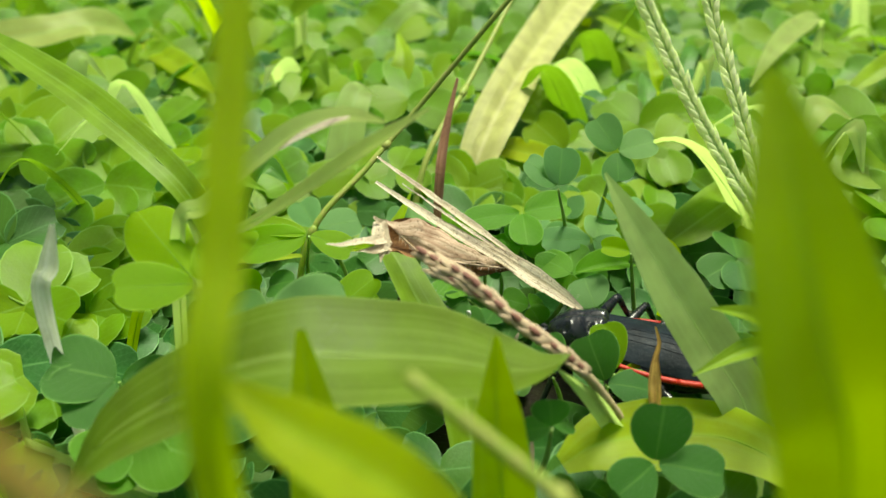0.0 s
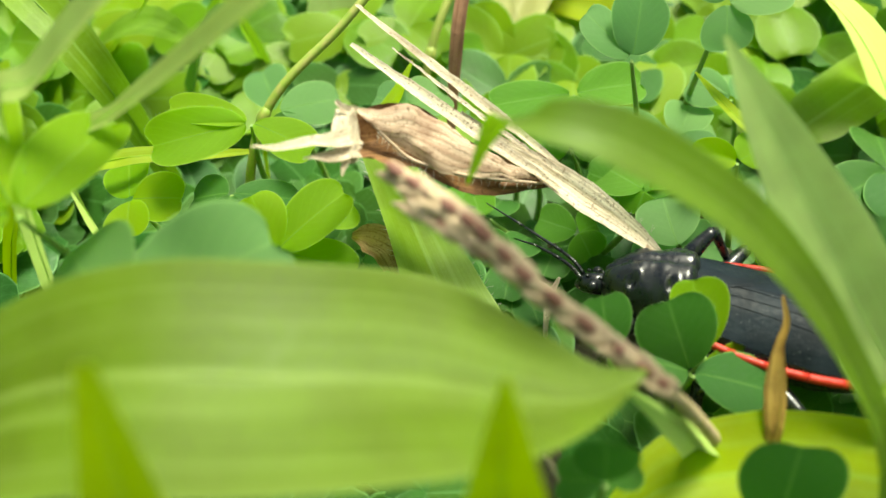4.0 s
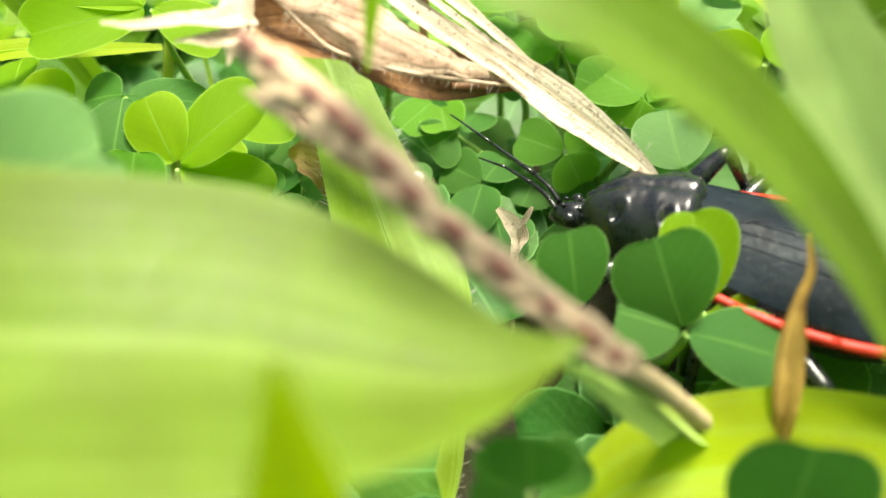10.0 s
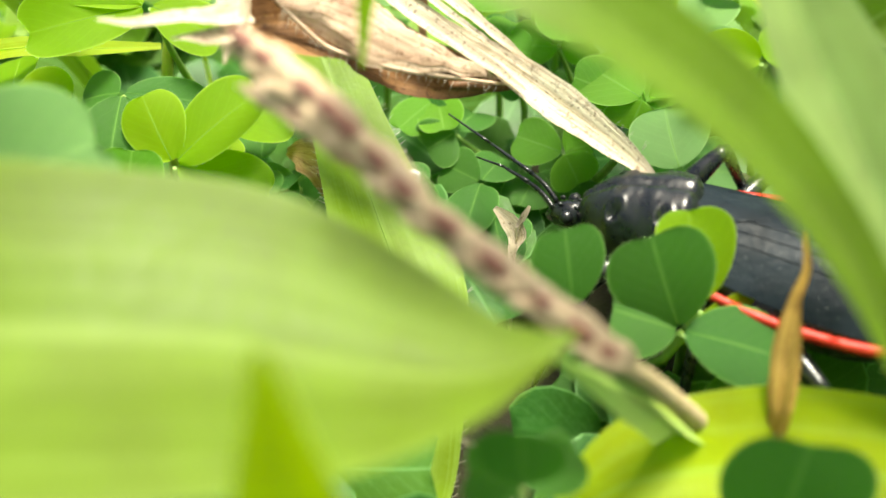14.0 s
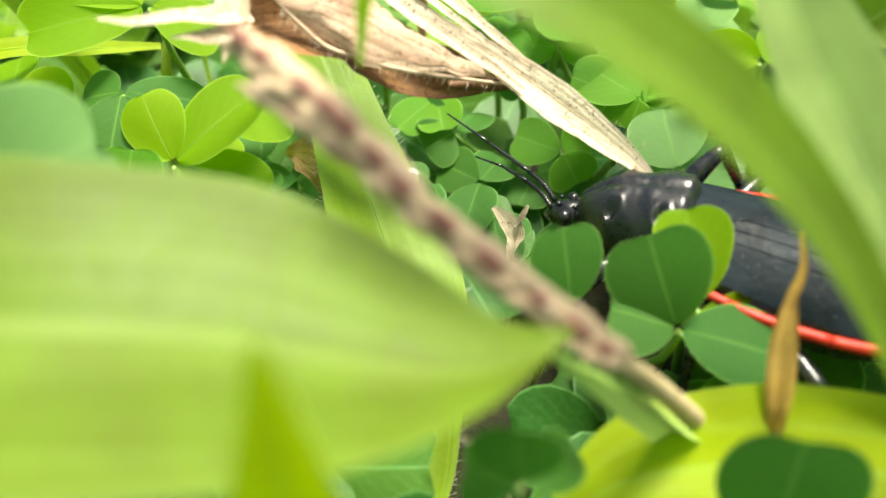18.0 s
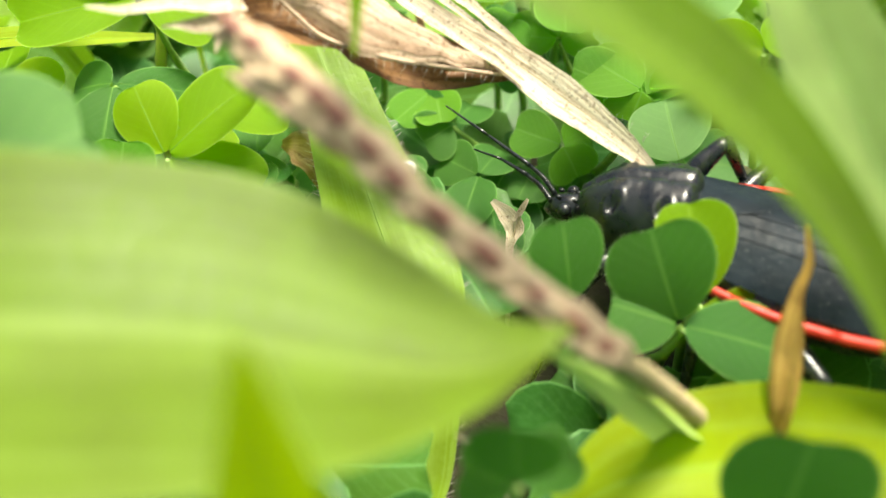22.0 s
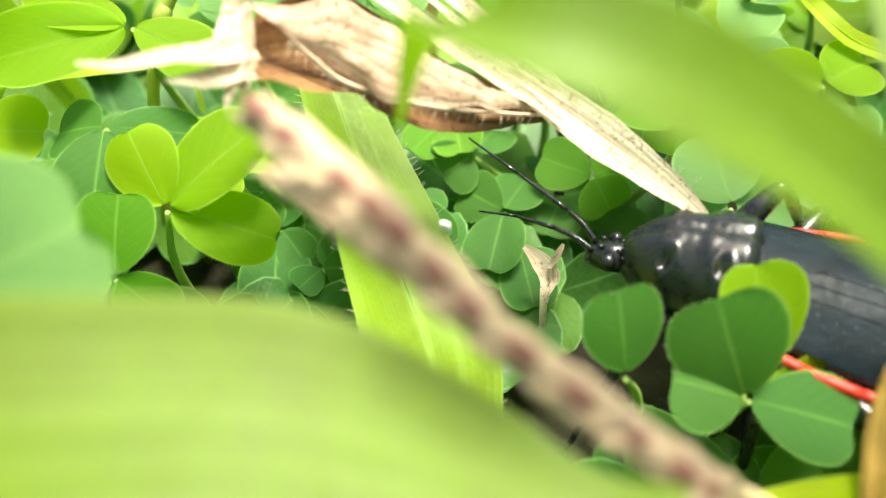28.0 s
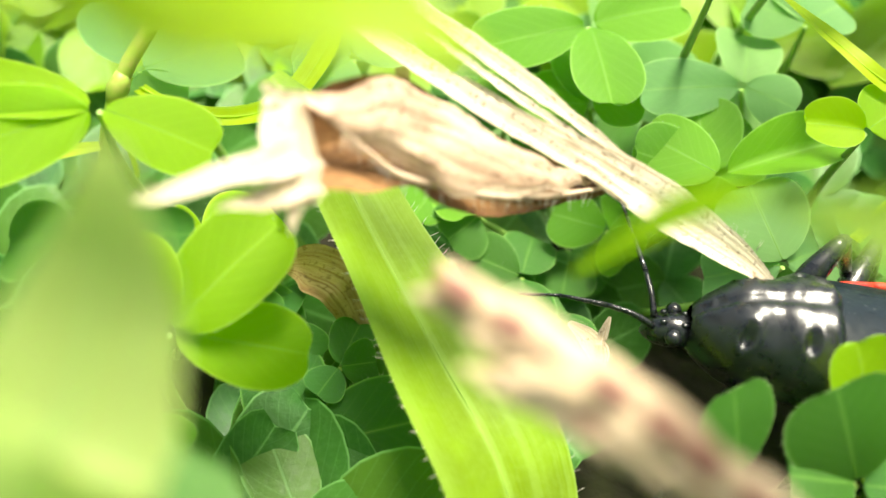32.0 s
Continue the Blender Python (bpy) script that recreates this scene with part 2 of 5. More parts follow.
STALK_BROWN = plain_material("olive_brown_stalk", (0.15, 0.12, 0.012), (0.20, 0.14, 0.016), 900.0, 0.6, 0.3, share=0.25)
SEED_GREEN = plain_material("green_spikelet", (0.84, 0.94, 0.50), (0.96, 0.97, 0.74), 900.0, 0.6, 0.3, share=0.65)
BLACK = plain_material("glossy_black_shell", (0.004, 0.005, 0.006), (0.010, 0.012, 0.014), 1500.0, 0.30, 0.5, coat=0.22, bump=0.3, depth=0.00006)


def wing_material():
    """Dull leathery black with fine veins and pale dust."""
    n = Nodes("dull_black_wing")
    fine, dust, wide = n.noise(2400.0, 4.0), n.noise(5200.0, 2.0), n.noise(240.0, 3.0)
    color = n.mix(n.ramp(wide, 0.35, 0.7), (0.003, 0.006, 0.009), (0.009, 0.015, 0.021))
    color = n.mix(n.math("MULTIPLY", n.ramp(dust, 0.68, 0.74), 0.3), color, (0.30, 0.32, 0.32))
    height = n.math("ADD", n.math("MULTIPLY", n.streak(9.0, 3.0), 0.5), fine)
    return n.finish(n.principled(color, n.ramp(fine, 0.3, 0.7, 0.40, 0.58), n.bump(height, 0.5, 0.00010), spec=0.10))


WING = wing_material()
RED = plain_material("orange_red_shell", (0.30, 0.012, 0.010), (0.46, 0.040, 0.020), 700.0, 0.42, 0.3)
SOIL = plain_material("dark_mossy_soil", (0.012, 0.009, 0.005), (0.022, 0.026, 0.009), 300.0, 0.9, 0.2, bump=1.0, depth=0.001)
HAIR = plain_material("pale_hair", (0.55, 0.52, 0.42), (0.7, 0.66, 0.56), 900.0, 0.5, 0.3, share=0.3)
LEAF_HAIR = plain_material("leaf_hair", (0.34, 0.50, 0.22), (0.44, 0.58, 0.30), 900.0, 0.5, 0.3, share=0.5)
WHITE = plain_material("white_speck", (0.72, 0.72, 0.68), (0.82, 0.82, 0.78), 900.0, 0.5, 0.4)


# ---- shapes ----
MM = 0.001


def vec(p):
    return Vector(p) * MM


def spline(points, n):
    """n places along a smooth curve through a few control points."""
    p = [Vector(q) for q in points]
    p = [p[0] * 2 - p[1], *p, p[-1] * 2 - p[-2]]
    out, m = [], len(points) - 1
    for k in range(n):
        s = m * k / (n - 1)
        i = min(int(s), m - 1)
        u = s - i
        a, b, c, d = p[i:i + 4]
        out.append(0.5 * (2 * b + (c - a) * u + (2 * a - 5 * b + 4 * c - d) * u * u + (3 * b - a - 3 * c + d) * u ** 3))
    return out


def sheet(rows, name="sheet", smooth=True):
    """A mesh from rows of places, with UV across and along."""
    nr, nc = len(rows), len(rows[0])
    verts = [tuple(p) for r in rows for p in r]
    faces = [(i * nc + j, i * nc + j + 1, (i + 1) * nc + j + 1, (i + 1) * nc + j) for i in range(nr - 1) for j in range(nc - 1)]
    me = bpy.data.meshes.new(name)
    me.from_pydata(verts, [], faces)
    layer = me.uv_layers.new(name="UVMap")
    for poly in me.polygons:
        for li, vi in zip(poly.loop_indices, poly.vertices):
            layer.data[li].uv = ((vi % nc) / (nc - 1), (vi // nc) / (nr - 1))
        poly.use_smooth = smooth
    return me


def tube(points, radii, sides=7, n=14, name="tube"):
    """A closed round tube along control points, with a radius for each end or control point."""
    mids = spline(points, n)
    if isinstance(radii, (int, float)):
        radii = (radii, radii)
    verts, faces = [], []
    side = None
    for k, p in enumerate(mids):
        d = (mids[min(k + 1, n - 1)] - mids[max(k - 1, 0)]).normalized()
        if side is None:
            side = d.cross(Vector((0.3, 0.5, 0.81))).normalized()
        side = (side - d * side.dot(d)).normalized()
        other = d.cross(side)
        s = (len(radii) - 1) * k / (n - 1)
        i = min(int(s), len(radii) - 2)
        r = radii[i] + (radii[i + 1] - radii[i]) * (s - i)
        verts += [tuple(p + (side * math.cos(a) + other * math.sin(a)) * r) for a in [2 * math.pi * q / sides for q in range(sides)]]
    for k in range(n - 1):
        for q in range(sides):
            a, b = k * sides + q, k * sides + (q + 1) % sides
            faces.append((a, b, b + sides, a + sides))
    faces += [tuple(reversed(range(sides))), tuple(range((n - 1) * sides, n * sides))]
    me = bpy.data.meshes.new(name)
    me.from_pydata(verts, [], faces)
    for poly in me.polygons:
        poly.use_smooth = len(poly.vertices) == 4
    return me


def lathe(profile, sides=14, squash=1.0, name="lathe"):
    """A round body along x from rows of (x, half width, half height, middle height)."""
    verts, faces = [], []
    for x, w, h, zc in profile:
        verts += [(x, math.cos(a) * w, zc + math.sin(a) * h) for a in [2 * math.pi * q / sides for q in range(sides)]]
    n = len(profile)
    for k in range(n - 1):
        for q in range(sides):
            a, b = k * sides + q, k * sides + (q + 1) % sides
            faces.append((a, a + sides, b + sides, b))
    faces += [tuple(range(sides)), tuple(reversed(range((n - 1) * sides, n * sides)))]
    me = bpy.data.meshes.new(name)
    me.from_pydata(verts, [], faces)
    for poly in me.polygons:
        poly.use_smooth = len(poly.vertices) == 4
    return me


def part(name, me, material, parent=None, label=""):
    """Links a mesh as one object, under a thing or a part."""
    if not me.materials:
        me.materials.append(material)
    ob = new(name, me)
    if parent is not None:
        ob.parent = parent
    return tagged(ob, label) if label else ob


def leaflet_mesh(cup, notch, wave, seed, rows=22, cols=8, wedge=0.0):
    """A heart-shaped leaflet, 1 long along y and 1 wide, its face up: rows from the base round to the notch; wedge: how pointed its base is."""
    rnd = random.Random(seed)
    ph, lean, plump = rnd.uniform(0, 6.28), rnd.uniform(-0.05, 0.05), rnd.uniform(0.96, 1.06)
    grid = []
    for i in range(rows + 1):
        q = 0.02 + 0.965 * i / rows
        a = math.pi * q
        x = 0.565 * plump * math.sin(a) ** 0.80 * (0.78 - 0.10 * wedge + (0.24 + 0.14 * wedge) * q)
        rise = (0.5 * (1 - math.cos(a))) ** (0.88 - 0.12 * wedge)
        y = rise - notch * math.exp(-(x / 0.15) ** 2) * (q > 0.6) + 0.012 * math.sin(3 * a + ph) * math.sin(a)
        mid = (1 - notch) * rise ** 0.95
        line = []
        for j in range(cols + 1):
            s = 2 * j / cols - 1
            r = abs(s)
            py = mid + (y - mid) * r
            px = s * x * (1 + 0.02 * math.sin(9 * q + ph)) + lean * py * py
            z = cup * abs(px) - 0.13 * py * py + wave * math.sin(5.3 * q + 2.4 * s + ph) * r
            line.append((px, py, z))
        grid.append(line)
    return sheet(grid, "leaflet")


LEAFLETS = [leaflet_mesh(c, (0.05, 0.08, 0.03)[k % 3], 0.015 + 0.012 * (k % 2), k, wedge=(1.0, 0.0, 0.5)[k % 3]) for k, c in enumerate((0.06, 0.12, 0.0, 0.16, 0.1, -0.06))]
FOLDED = leaflet_mesh(0.38, 0.1, 0.02, 77)
TONED = {}


def midrib_mesh(me, cols=8):
    """The raised rib along a leaflet's middle."""
    n = len(me.vertices) // (cols + 1)
    line = [me.vertices[i * (cols + 1) + cols // 2].co.copy() for i in range(0, n - 2, 3)]
    rib = tube(line, (0.006, 0.004, 0.001), 5, 12, "midrib")
    rib.materials.append(RIB)
    return rib


def fringe_mesh(me, cols=8):
    """Fine hairs round a leaflet's rim, as thin spikes."""
    rnd = random.Random(len(me.vertices))
    n = len(me.vertices) // (cols + 1)
    verts, faces = [], []
    for j, inner in ((0, 1), (cols, cols - 1)):
        for i in range(3, n - 1):
            p, q = me.vertices[i * (cols + 1) + j].co, me.vertices[(i + 1) * (cols + 1) + j].co
            out = (p - me.vertices[i * (cols + 1) + inner].co).normalized()
            for _ in range(2):
                a = p.lerp(q, rnd.random())
                d = (out + Vector((rnd.uniform(-0.5, 0.5), rnd.uniform(-0.5, 0.5), rnd.uniform(-0.3, 0.5)))).normalized() * rnd.uniform(0.015, 0.04)
                x = d.cross(Vector((0, 0, 1))).normalized() * 0.0018
                k = len(verts)
                verts += [a + x, a - x, a + Vector((0, 0, 0.003)), a + d]
                faces += [(k, k + 1, k + 3), (k + 1, k + 2, k + 3), (k + 2, k, k + 3)]
    mesh = bpy.data.meshes.new("hair_fringe")
    mesh.from_pydata(verts, [], faces)
    mesh.materials.append(LEAF_HAIR)
    return mesh


FRINGES = {me.name: fringe_mesh(me) for me in (*LEAFLETS, FOLDED)}
RIBS = {me.name: midrib_mesh(me) for me in (*LEAFLETS, FOLDED)}
FACE = Vector((0, -0.55, 0.83)).normalized()


def toned(me, tone):
    """The leaflet mesh with a tone's material."""
    key = (me.name, tone)
    if key not in TONED:
        TONED[key] = me.copy()
        TONED[key].materials.append(LEAF[tone])
    return TONED[key]


def leaf_pose(base, tip, width, face=FACE):
    d = tip - base
    y = d.normalized()
    z = (face - y * face.dot(y)).normalized()
    x = y.cross(z)
    m = Matrix((x * width, d, z * d.length)).transposed().to_4x4()
    m.translation = base
    return m


CLOVER_LABEL = {
    "pale": "clover plant with broad pale green leaflets beside the grass",
    "deep": "low clover plant with three deep green heart-shaped leaflets",
    "mid": "low clover plant with three fresh green heart-shaped leaflets",
    "young": "young clover plant with three bright yellow-green leaflets",
}
CLOVERS = []
chooser = random.Random(5)


def clover(hub, leaves, tone, form=None):
    """One clover leaf on its stem: hub, and rows of tip x, y, z, width and fold, in millimetres; form: which leaflet."""
    hub = vec(hub)
    CLOVERS.append(hub)
    thing = tagged(new("clover", None), CLOVER_LABEL[tone], "clover plant", "clover plants on the ground")
    foot = Vector((hub.x + chooser.uniform(-5, 5) * MM, hub.y + chooser.uniform(0, 7) * MM + max(0, hub.z - 0.016) * 0.9, 0.001))
    thing.location = foot
    for tx, ty, tz, width, fold, *other in leaves:
        tip = vec((tx, ty, tz))
        base = hub + (tip - hub) * 0.05
        me = FOLDED if fold > 0.3 else chooser.choice(LEAFLETS) if form is None else LEAFLETS[form]
        face = FACE + Vector((chooser.uniform(-0.25, 0.25), chooser.uniform(-0.2, 0.2), 0))
        ob = part("leaflet", toned(me, other[0] if other else tone), None, thing)
        ob.matrix_local = Matrix.Translation(-foot) @ leaf_pose(base, tip, width * MM, face)
        part("midrib", RIBS[me.name], None, ob)
        tagged(part("hair_fringe", FRINGES[me.name], None, ob), kind="stuff")
    bend = hub * 0.55 + foot * 0.45 + Vector((chooser.uniform(-1.5, 1.5), chooser.uniform(-1, 2), 0)) * MM
    part("stem", tube([Vector((0, 0, 0)), bend - foot, hub - foot - Vector((0, 0, 0.3 * MM))], (0.40 * MM, 0.34 * MM, 0.16 * MM), 7, 10), STEM, thing)
    return thing


def ribbon(left, right, rows=26, cols=8, keel=0.12, wave=0.0, seed=0, curl=0.0):
    """A long leaf between two edge curves; keel: how far the middle sinks, as a share of the width."""
    rnd = random.Random(seed)
    ph = rnd.uniform(0, 6)
    a, b = spline(left, rows), spline(right, rows)
    grid = []
    for i in range(rows):
        d = (a[min(i + 1, rows - 1)] + b[min(i + 1, rows - 1)] - a[max(i - 1, 0)] - b[max(i - 1, 0)]).normalized()
        across = b[i] - a[i]
        up = across.cross(d)
        up = up.normalized() if up.length > 1e-9 else Vector((0, 0, 1))
        if up.z < 0 and curl == 0:
            up = -up
        line = []
        for j in range(cols + 1):
            s = j / cols
            dip = keel * (1 - abs(2 * s - 1)) ** 0.8 + wave * math.sin(9 * i / rows + ph + 3 * s) * abs(2 * s - 1) + curl * math.sin(math.pi * s)
            line.append(a[i] + across * s - up * dip * across.length)
        grid.append(line)
    return sheet(grid, "blade")


def strap(mids, widths, normal=(0, -0.4, 0.9), rows=26, cols=8, keel=0.12, wave=0.03, seed=0, twist=0.0, tip_normal=None):
    """A long leaf along a middle curve, with a few widths along it; tip_normal: which way the tip faces."""
    p = spline([vec(m) for m in mids], rows)
    n0 = Vector(normal).normalized()
    rnd = random.Random(seed)
    ph = rnd.uniform(0, 6)
    grid = []
    for i in range(rows):
        d = (p[min(i + 1, rows - 1)] - p[max(i - 1, 0)]).normalized()
        s = (len(widths) - 1) * i / (rows - 1)
        k = min(int(s), len(widths) - 2)
        w = (widths[k] + (widths[k + 1] - widths[k]) * (s - k)) * MM
        face = n0 if tip_normal is None else Vector(tip_normal).normalized().lerp(n0, min(1, i / (0.32 * rows)))
        up = (face - d * face.dot(d)).normalized()
        up = Matrix.Rotation(radians(twist) * i / (rows - 1), 3, d) @ up
        across = d.cross(up)
        line = []
        for j in range(cols + 1):
            q = 2 * j / cols - 1
            line.append(p[i] + across * (0.5 * w * q) - up * w * (keel * (1 - abs(q)) + wave * math.sin(8 * i / rows + ph + 2 * q) * abs(q)))
        grid.append(line)
    return sheet(grid, "blade")


def grass(label, me, tone, cols, veins=(), base=None, rib=0.07):
    """A grass leaf as a thing of its own: its blade, the raised rib along the middle and, on broad ones, the side veins."""
    n = len(me.vertices) // (cols + 1)
    foot = me.vertices[(n - 1) * (cols + 1) + cols // 2].co.copy() if base is None else vec(base)
    thing = tagged(new("grass_plant", None), label, "grass", "grass among the clover")
    thing.location = foot
    co = [v.co.copy() for v in me.vertices]
    for k, v in enumerate(me.vertices):
        v.co = co[k] - foot
    part("blade", me, BLADE[tone], thing)
    for j in (cols // 2, *veins):
        line = [co[i * (cols + 1) + j] - foot for i in range(1, n)]
        r = rib * (1.0 if j == cols // 2 else 0.55) * MM
        part("midrib" if j == cols // 2 else "vein", tube(line[::3] + [line[-1]], (0.3 * r, r, r), 5, 26), BLADE[tone], thing)
    return thing


# ---- ground ----
def ground():
    """One sheet from the small plants out to the horizon, finer near by."""
    edge = [0.0]
    step = 0.004
    while edge[-1] < 60:
        edge.append(edge[-1] + step)
        step *= 1.045 if edge[-1] < 0.3 else 1.35
    line = [-e for e in reversed(edge[1:])] + edge
    grid = []
    for y in line:
        row = []
        for x in line:
            near = max(0.0, 1 - math.hypot(x, y) / 1.5)
            h = (noise.noise((x * 90, y * 90, 0)) * 0.0012 + noise.noise((x * 300, y * 300, 3)) * 0.0006) * near
            row.append((x, y, h))
        grid.append(row)
    me = sheet(grid, "ground")
    me.materials.append(SOIL)
    tagged(new("ground", me), "dark soil with rotting plant litter under the clover", "ground", kind="structure")


ground()


# ---- insect ----
def insect():
    """A black bug with a red-rimmed abdomen, head towards -x, in its own space."""
    bug = tagged(new("bug", None), "large glossy black bug with a red-edged abdomen among clover", "insect")
    mm = lambda rows: [tuple(v * MM for v in r) for r in rows]
    head = part("head", lathe(mm([(-1.5, 0.12, 0.12, -0.5), (-1.3, 0.5, 0.5, -0.4), (-0.8, 0.85, 0.8, -0.1), (-0.1, 1.0, 0.95, 0.0), (0.6, 0.95, 0.9, 0.0), (1.2, 0.7, 0.7, -0.1), (2.0, 0.75, 0.75, -0.3), (2.4, 0.9, 0.9, -0.4)]), 14), BLACK, bug, "small knobbly black head")
    for v in head.data.vertices:
        v.co += v.co.normalized() * 0.26 * MM * noise.noise(v.co * 1700)
    for x, y, z in ((-0.6, 0.35, 0.85), (-0.6, -0.35, 0.85), (0.5, 0.4, 0.9), (0.5, -0.4, 0.9)):
        knob = part("tubercle", lathe(mm([(-0.2, 0.05, 0.05, 0), (-0.1, 0.15, 0.14, 0), (0.06, 0.16, 0.15, 0), (0.2, 0.04, 0.04, 0)]), 8), BLACK, head)
        knob.location = vec((x, y, z))
    for s in (-1, 1):
        eye = part("eye", lathe(mm([(-0.45, 0.1, 0.1, 0), (-0.3, 0.36, 0.36, 0), (0, 0.48, 0.48, 0), (0.3, 0.36, 0.36, 0), (0.45, 0.1, 0.1, 0)]), 10), BLACK, head)
        eye.location = (0.0, s * 0.95 * MM, 0.4 * MM)
    # the two lobes of the shield behind the head, with pits and ridges
    grid = []
    nx, na = 60, 72
    for i in range(nx + 1):
        s = i / nx
        x = 0.7 + 7.0 * s
        lobe = 0.5 + 0.5 * math.tanh((s - 0.56) * 8)
        front = math.sin(math.pi * min(s * 0.8 + 0.2, 0.95)) ** 0.4
        w = 2.95 * front * (1 - lobe) + (3.2 + 0.6 * s) * lobe
        cap = (0.42 + 0.58 * math.sin(0.5 * math.pi * min(s / 0.45, 1)) ** 0.85) * (1 - 0.3 * max(0, (s - 0.88) / 0.12) ** 2)
        w *= cap
        waist = math.exp(-((s - 0.56) / 0.06) ** 2)
        row = []
        for k in range(na + 1):
            a = 2 * math.pi * k / na
            c, sn = math.cos(a), math.sin(a)
            h = ((3.0 + 0.35 * lobe) if sn > 0 else 2.6) * cap
            r = 1 - 0.022 * waist
            y, z = c * w * r, sn * h * r
            if sn > 0:
                z -= (0.28 + 0.06 * noise.noise((x * 2.4, 0, 1))) * math.exp(-((y - 0.2 * noise.noise((x * 1.8, 3, 0))) / 0.22) ** 2)
                z += 0.10 * math.exp(-((abs(y) - 1.15) / 0.7) ** 2)
                for px, py, deep in ((0.34, 1.9, 0.5), (0.74, 2.2, 0.42)):
                    far = math.hypot((s - px) / 0.042, (abs(y) - py) / 0.32)
                    z += deep * (0.4 * math.exp(-((far - 1.7) / 0.5) ** 2) - math.exp(-far ** 2))
                z += 0.09 * noise.noise((x * 0.8, y * 0.8, 0)) + 0.03 * noise.noise((x * 3.0, y * 3.0, 4))
            row.append((x * MM, y * MM, (z + 0.35 + 0.45 * s) * MM))
        grid.append(row)
    part("pronotum", sheet(grid, "pronotum"), BLACK, bug, "shiny black pitted shield behind the head")
    part("pronotum_rim", lathe(mm([(7.2, 1.0, 1.2, 0.7), (7.3, 3.3, 2.4, 0.6), (7.75, 3.3, 2.4, 0.5), (8.0, 1.0, 1.0, 0.4)]), 24), BLACK, bug)
    # scutellum, the triangular plate between the wings
    tri = []
    for i in range(9):
        s = i / 8
        x, line = 7.5 + 4.2 * s, []
        for j in range(9):
            y = (j / 4 - 1) * 1.9 * (1 - s) ** 0.9
            line.append((x * MM, y * MM, (3.27 - 0.10 * y * y - 1.9 * ((x - 7.2) / 17) ** 2) * MM))
        tri.append(line)
    part("scutellum", sheet(tri, "scutellum"), WING, bug)
    # folded wings: two leathery fore wings and the membrane behind
    for s in (-1, 1):
        rows = []
        for i in range(19):
            q = i / 18
            x = 7.2 + 17.0 * q
            inner = -0.35
            outer = 3.6 + 1.1 * math.sin(math.pi * min(q * 0.8 + 0.1, 1)) - 2.6 * max(0, (q - 0.72) / 0.28) ** 2
            row = []
            for j in range(9):
                y = inner + (outer - inner) * j / 8
                z = 3.2 - 0.10 * y * y - 1.9 * q * q + 0.05 * math.sin(y * 3 + q * 5) + (0.03 if s > 0 else 0.0)
                row.append((x * MM, s * y * MM, z * MM))
            rows.append(row)
        wing = part("wing", sheet(rows, "wing"), WING, bug, "dull black leathery wing with raised veins")
        for y0, y1 in ((0.5, 0.9), (1.3, 1.9), (2.1, 2.9)):
            pts = []
            for q in (0.1, 0.35, 0.6, 0.85):
                y = y0 + (y1 - y0) * q
                pts.append(Vector(((7.2 + 17 * q) * MM, s * y * MM, (3.2 - 0.10 * y * y - 1.9 * q * q + 0.05 * math.sin(y * 3 + q * 5) + 0.02) * MM)))
            part("vein", tube(pts, 0.032 * MM, 5, 14), WING, wing)
    # abdomen: black below, red rim in segments on both sides
    part("abdomen", lathe(mm([(6.6, 2.6, 1.9, -0.4), (8.5, 4.0, 2.4, -0.5), (13, 4.9, 2.5, -0.7), (17, 4.8, 2.3, -0.9), (21, 3.7, 1.8, -1.1), (23.6, 2.0, 0.9, -1.2), (24.6, 0.4, 0.3, -1.2)]), 20), BLACK, bug)
    for s in (-1, 1):
        for k in range(6):
            pts, x0 = [], 8.2 + 2.6 * k
            for q in (0.0, 0.5, 1.0):
                x = x0 + 2.66 * q
                y = 5.5 * math.sin(math.pi * min(max((x - 3.0) / 23.5, 0), 1)) ** 0.55
                pts.append(Vector((x * MM, s * y * MM, (0.75 - 0.055 * (x - 9)) * MM)))
            part("abdomen_rim", tube(pts, tuple((0.27 + 0.02 * k + d) * MM for d in (0.0, 0.03, 0.02)), 8, 7), RED, bug, "glossy orange-red abdomen edge")

    def leg(hip, knee, ankle, toe, thick):
        upper = part("leg", tube([vec(hip), (vec(hip) + vec(knee)) * 0.5 + Vector((0, 0, 0.4 * MM)), vec(knee)], (thick * 0.7 * MM, thick * MM, thick * 0.62 * MM), 9, 12), BLACK, bug, "jointed black leg")
        part("shin", tube([vec(knee), (vec(knee) + vec(ankle)) * 0.5, vec(ankle)], (thick * 0.6 * MM, thick * 0.5 * MM, thick * 0.4 * MM), 8, 10), BLACK, upper)
        part("foot", tube([vec(ankle), vec(toe)], (thick * 0.38 * MM, thick * 0.2 * MM), 7, 6), BLACK, upper)

    leg((5.5, 2.2, -0.2), (8.1, 5.0, 3.7), (9.9, 6.2, -0.1), (9.0, 8.5, -9.0), 0.75)
    leg((4.0, -2.2, -0.8), (2.6, -4.4, -1.6), (1.2, -6.0, -6.0), (0.0, -7.0, -10.9), 0.7)
    leg((8.5, 2.6, -1.2), (11.5, 8.4, 1.0), (14.0, 11.0, -5.0), (15.5, 12.0, -10.9), 0.7)
    leg((8.5, -2.6, -1.2), (9.4, -6.0, -2.4), (9.6, -7.4, -6.0), (10.0, -8.6, -10.9), 0.7)
    leg((11.5, 2.8, -1.4), (17.0, 9.0, 1.4), (22.0, 13.0, -5.0), (24.0, 14.0, -10.9), 0.75)
    leg((11.5, -2.8, -1.6), (16.4, -7.2, -1.7), (19.6, -9.0, -5.0), (22.0, -10.0, -10.9), 0.75)
    feelers = []
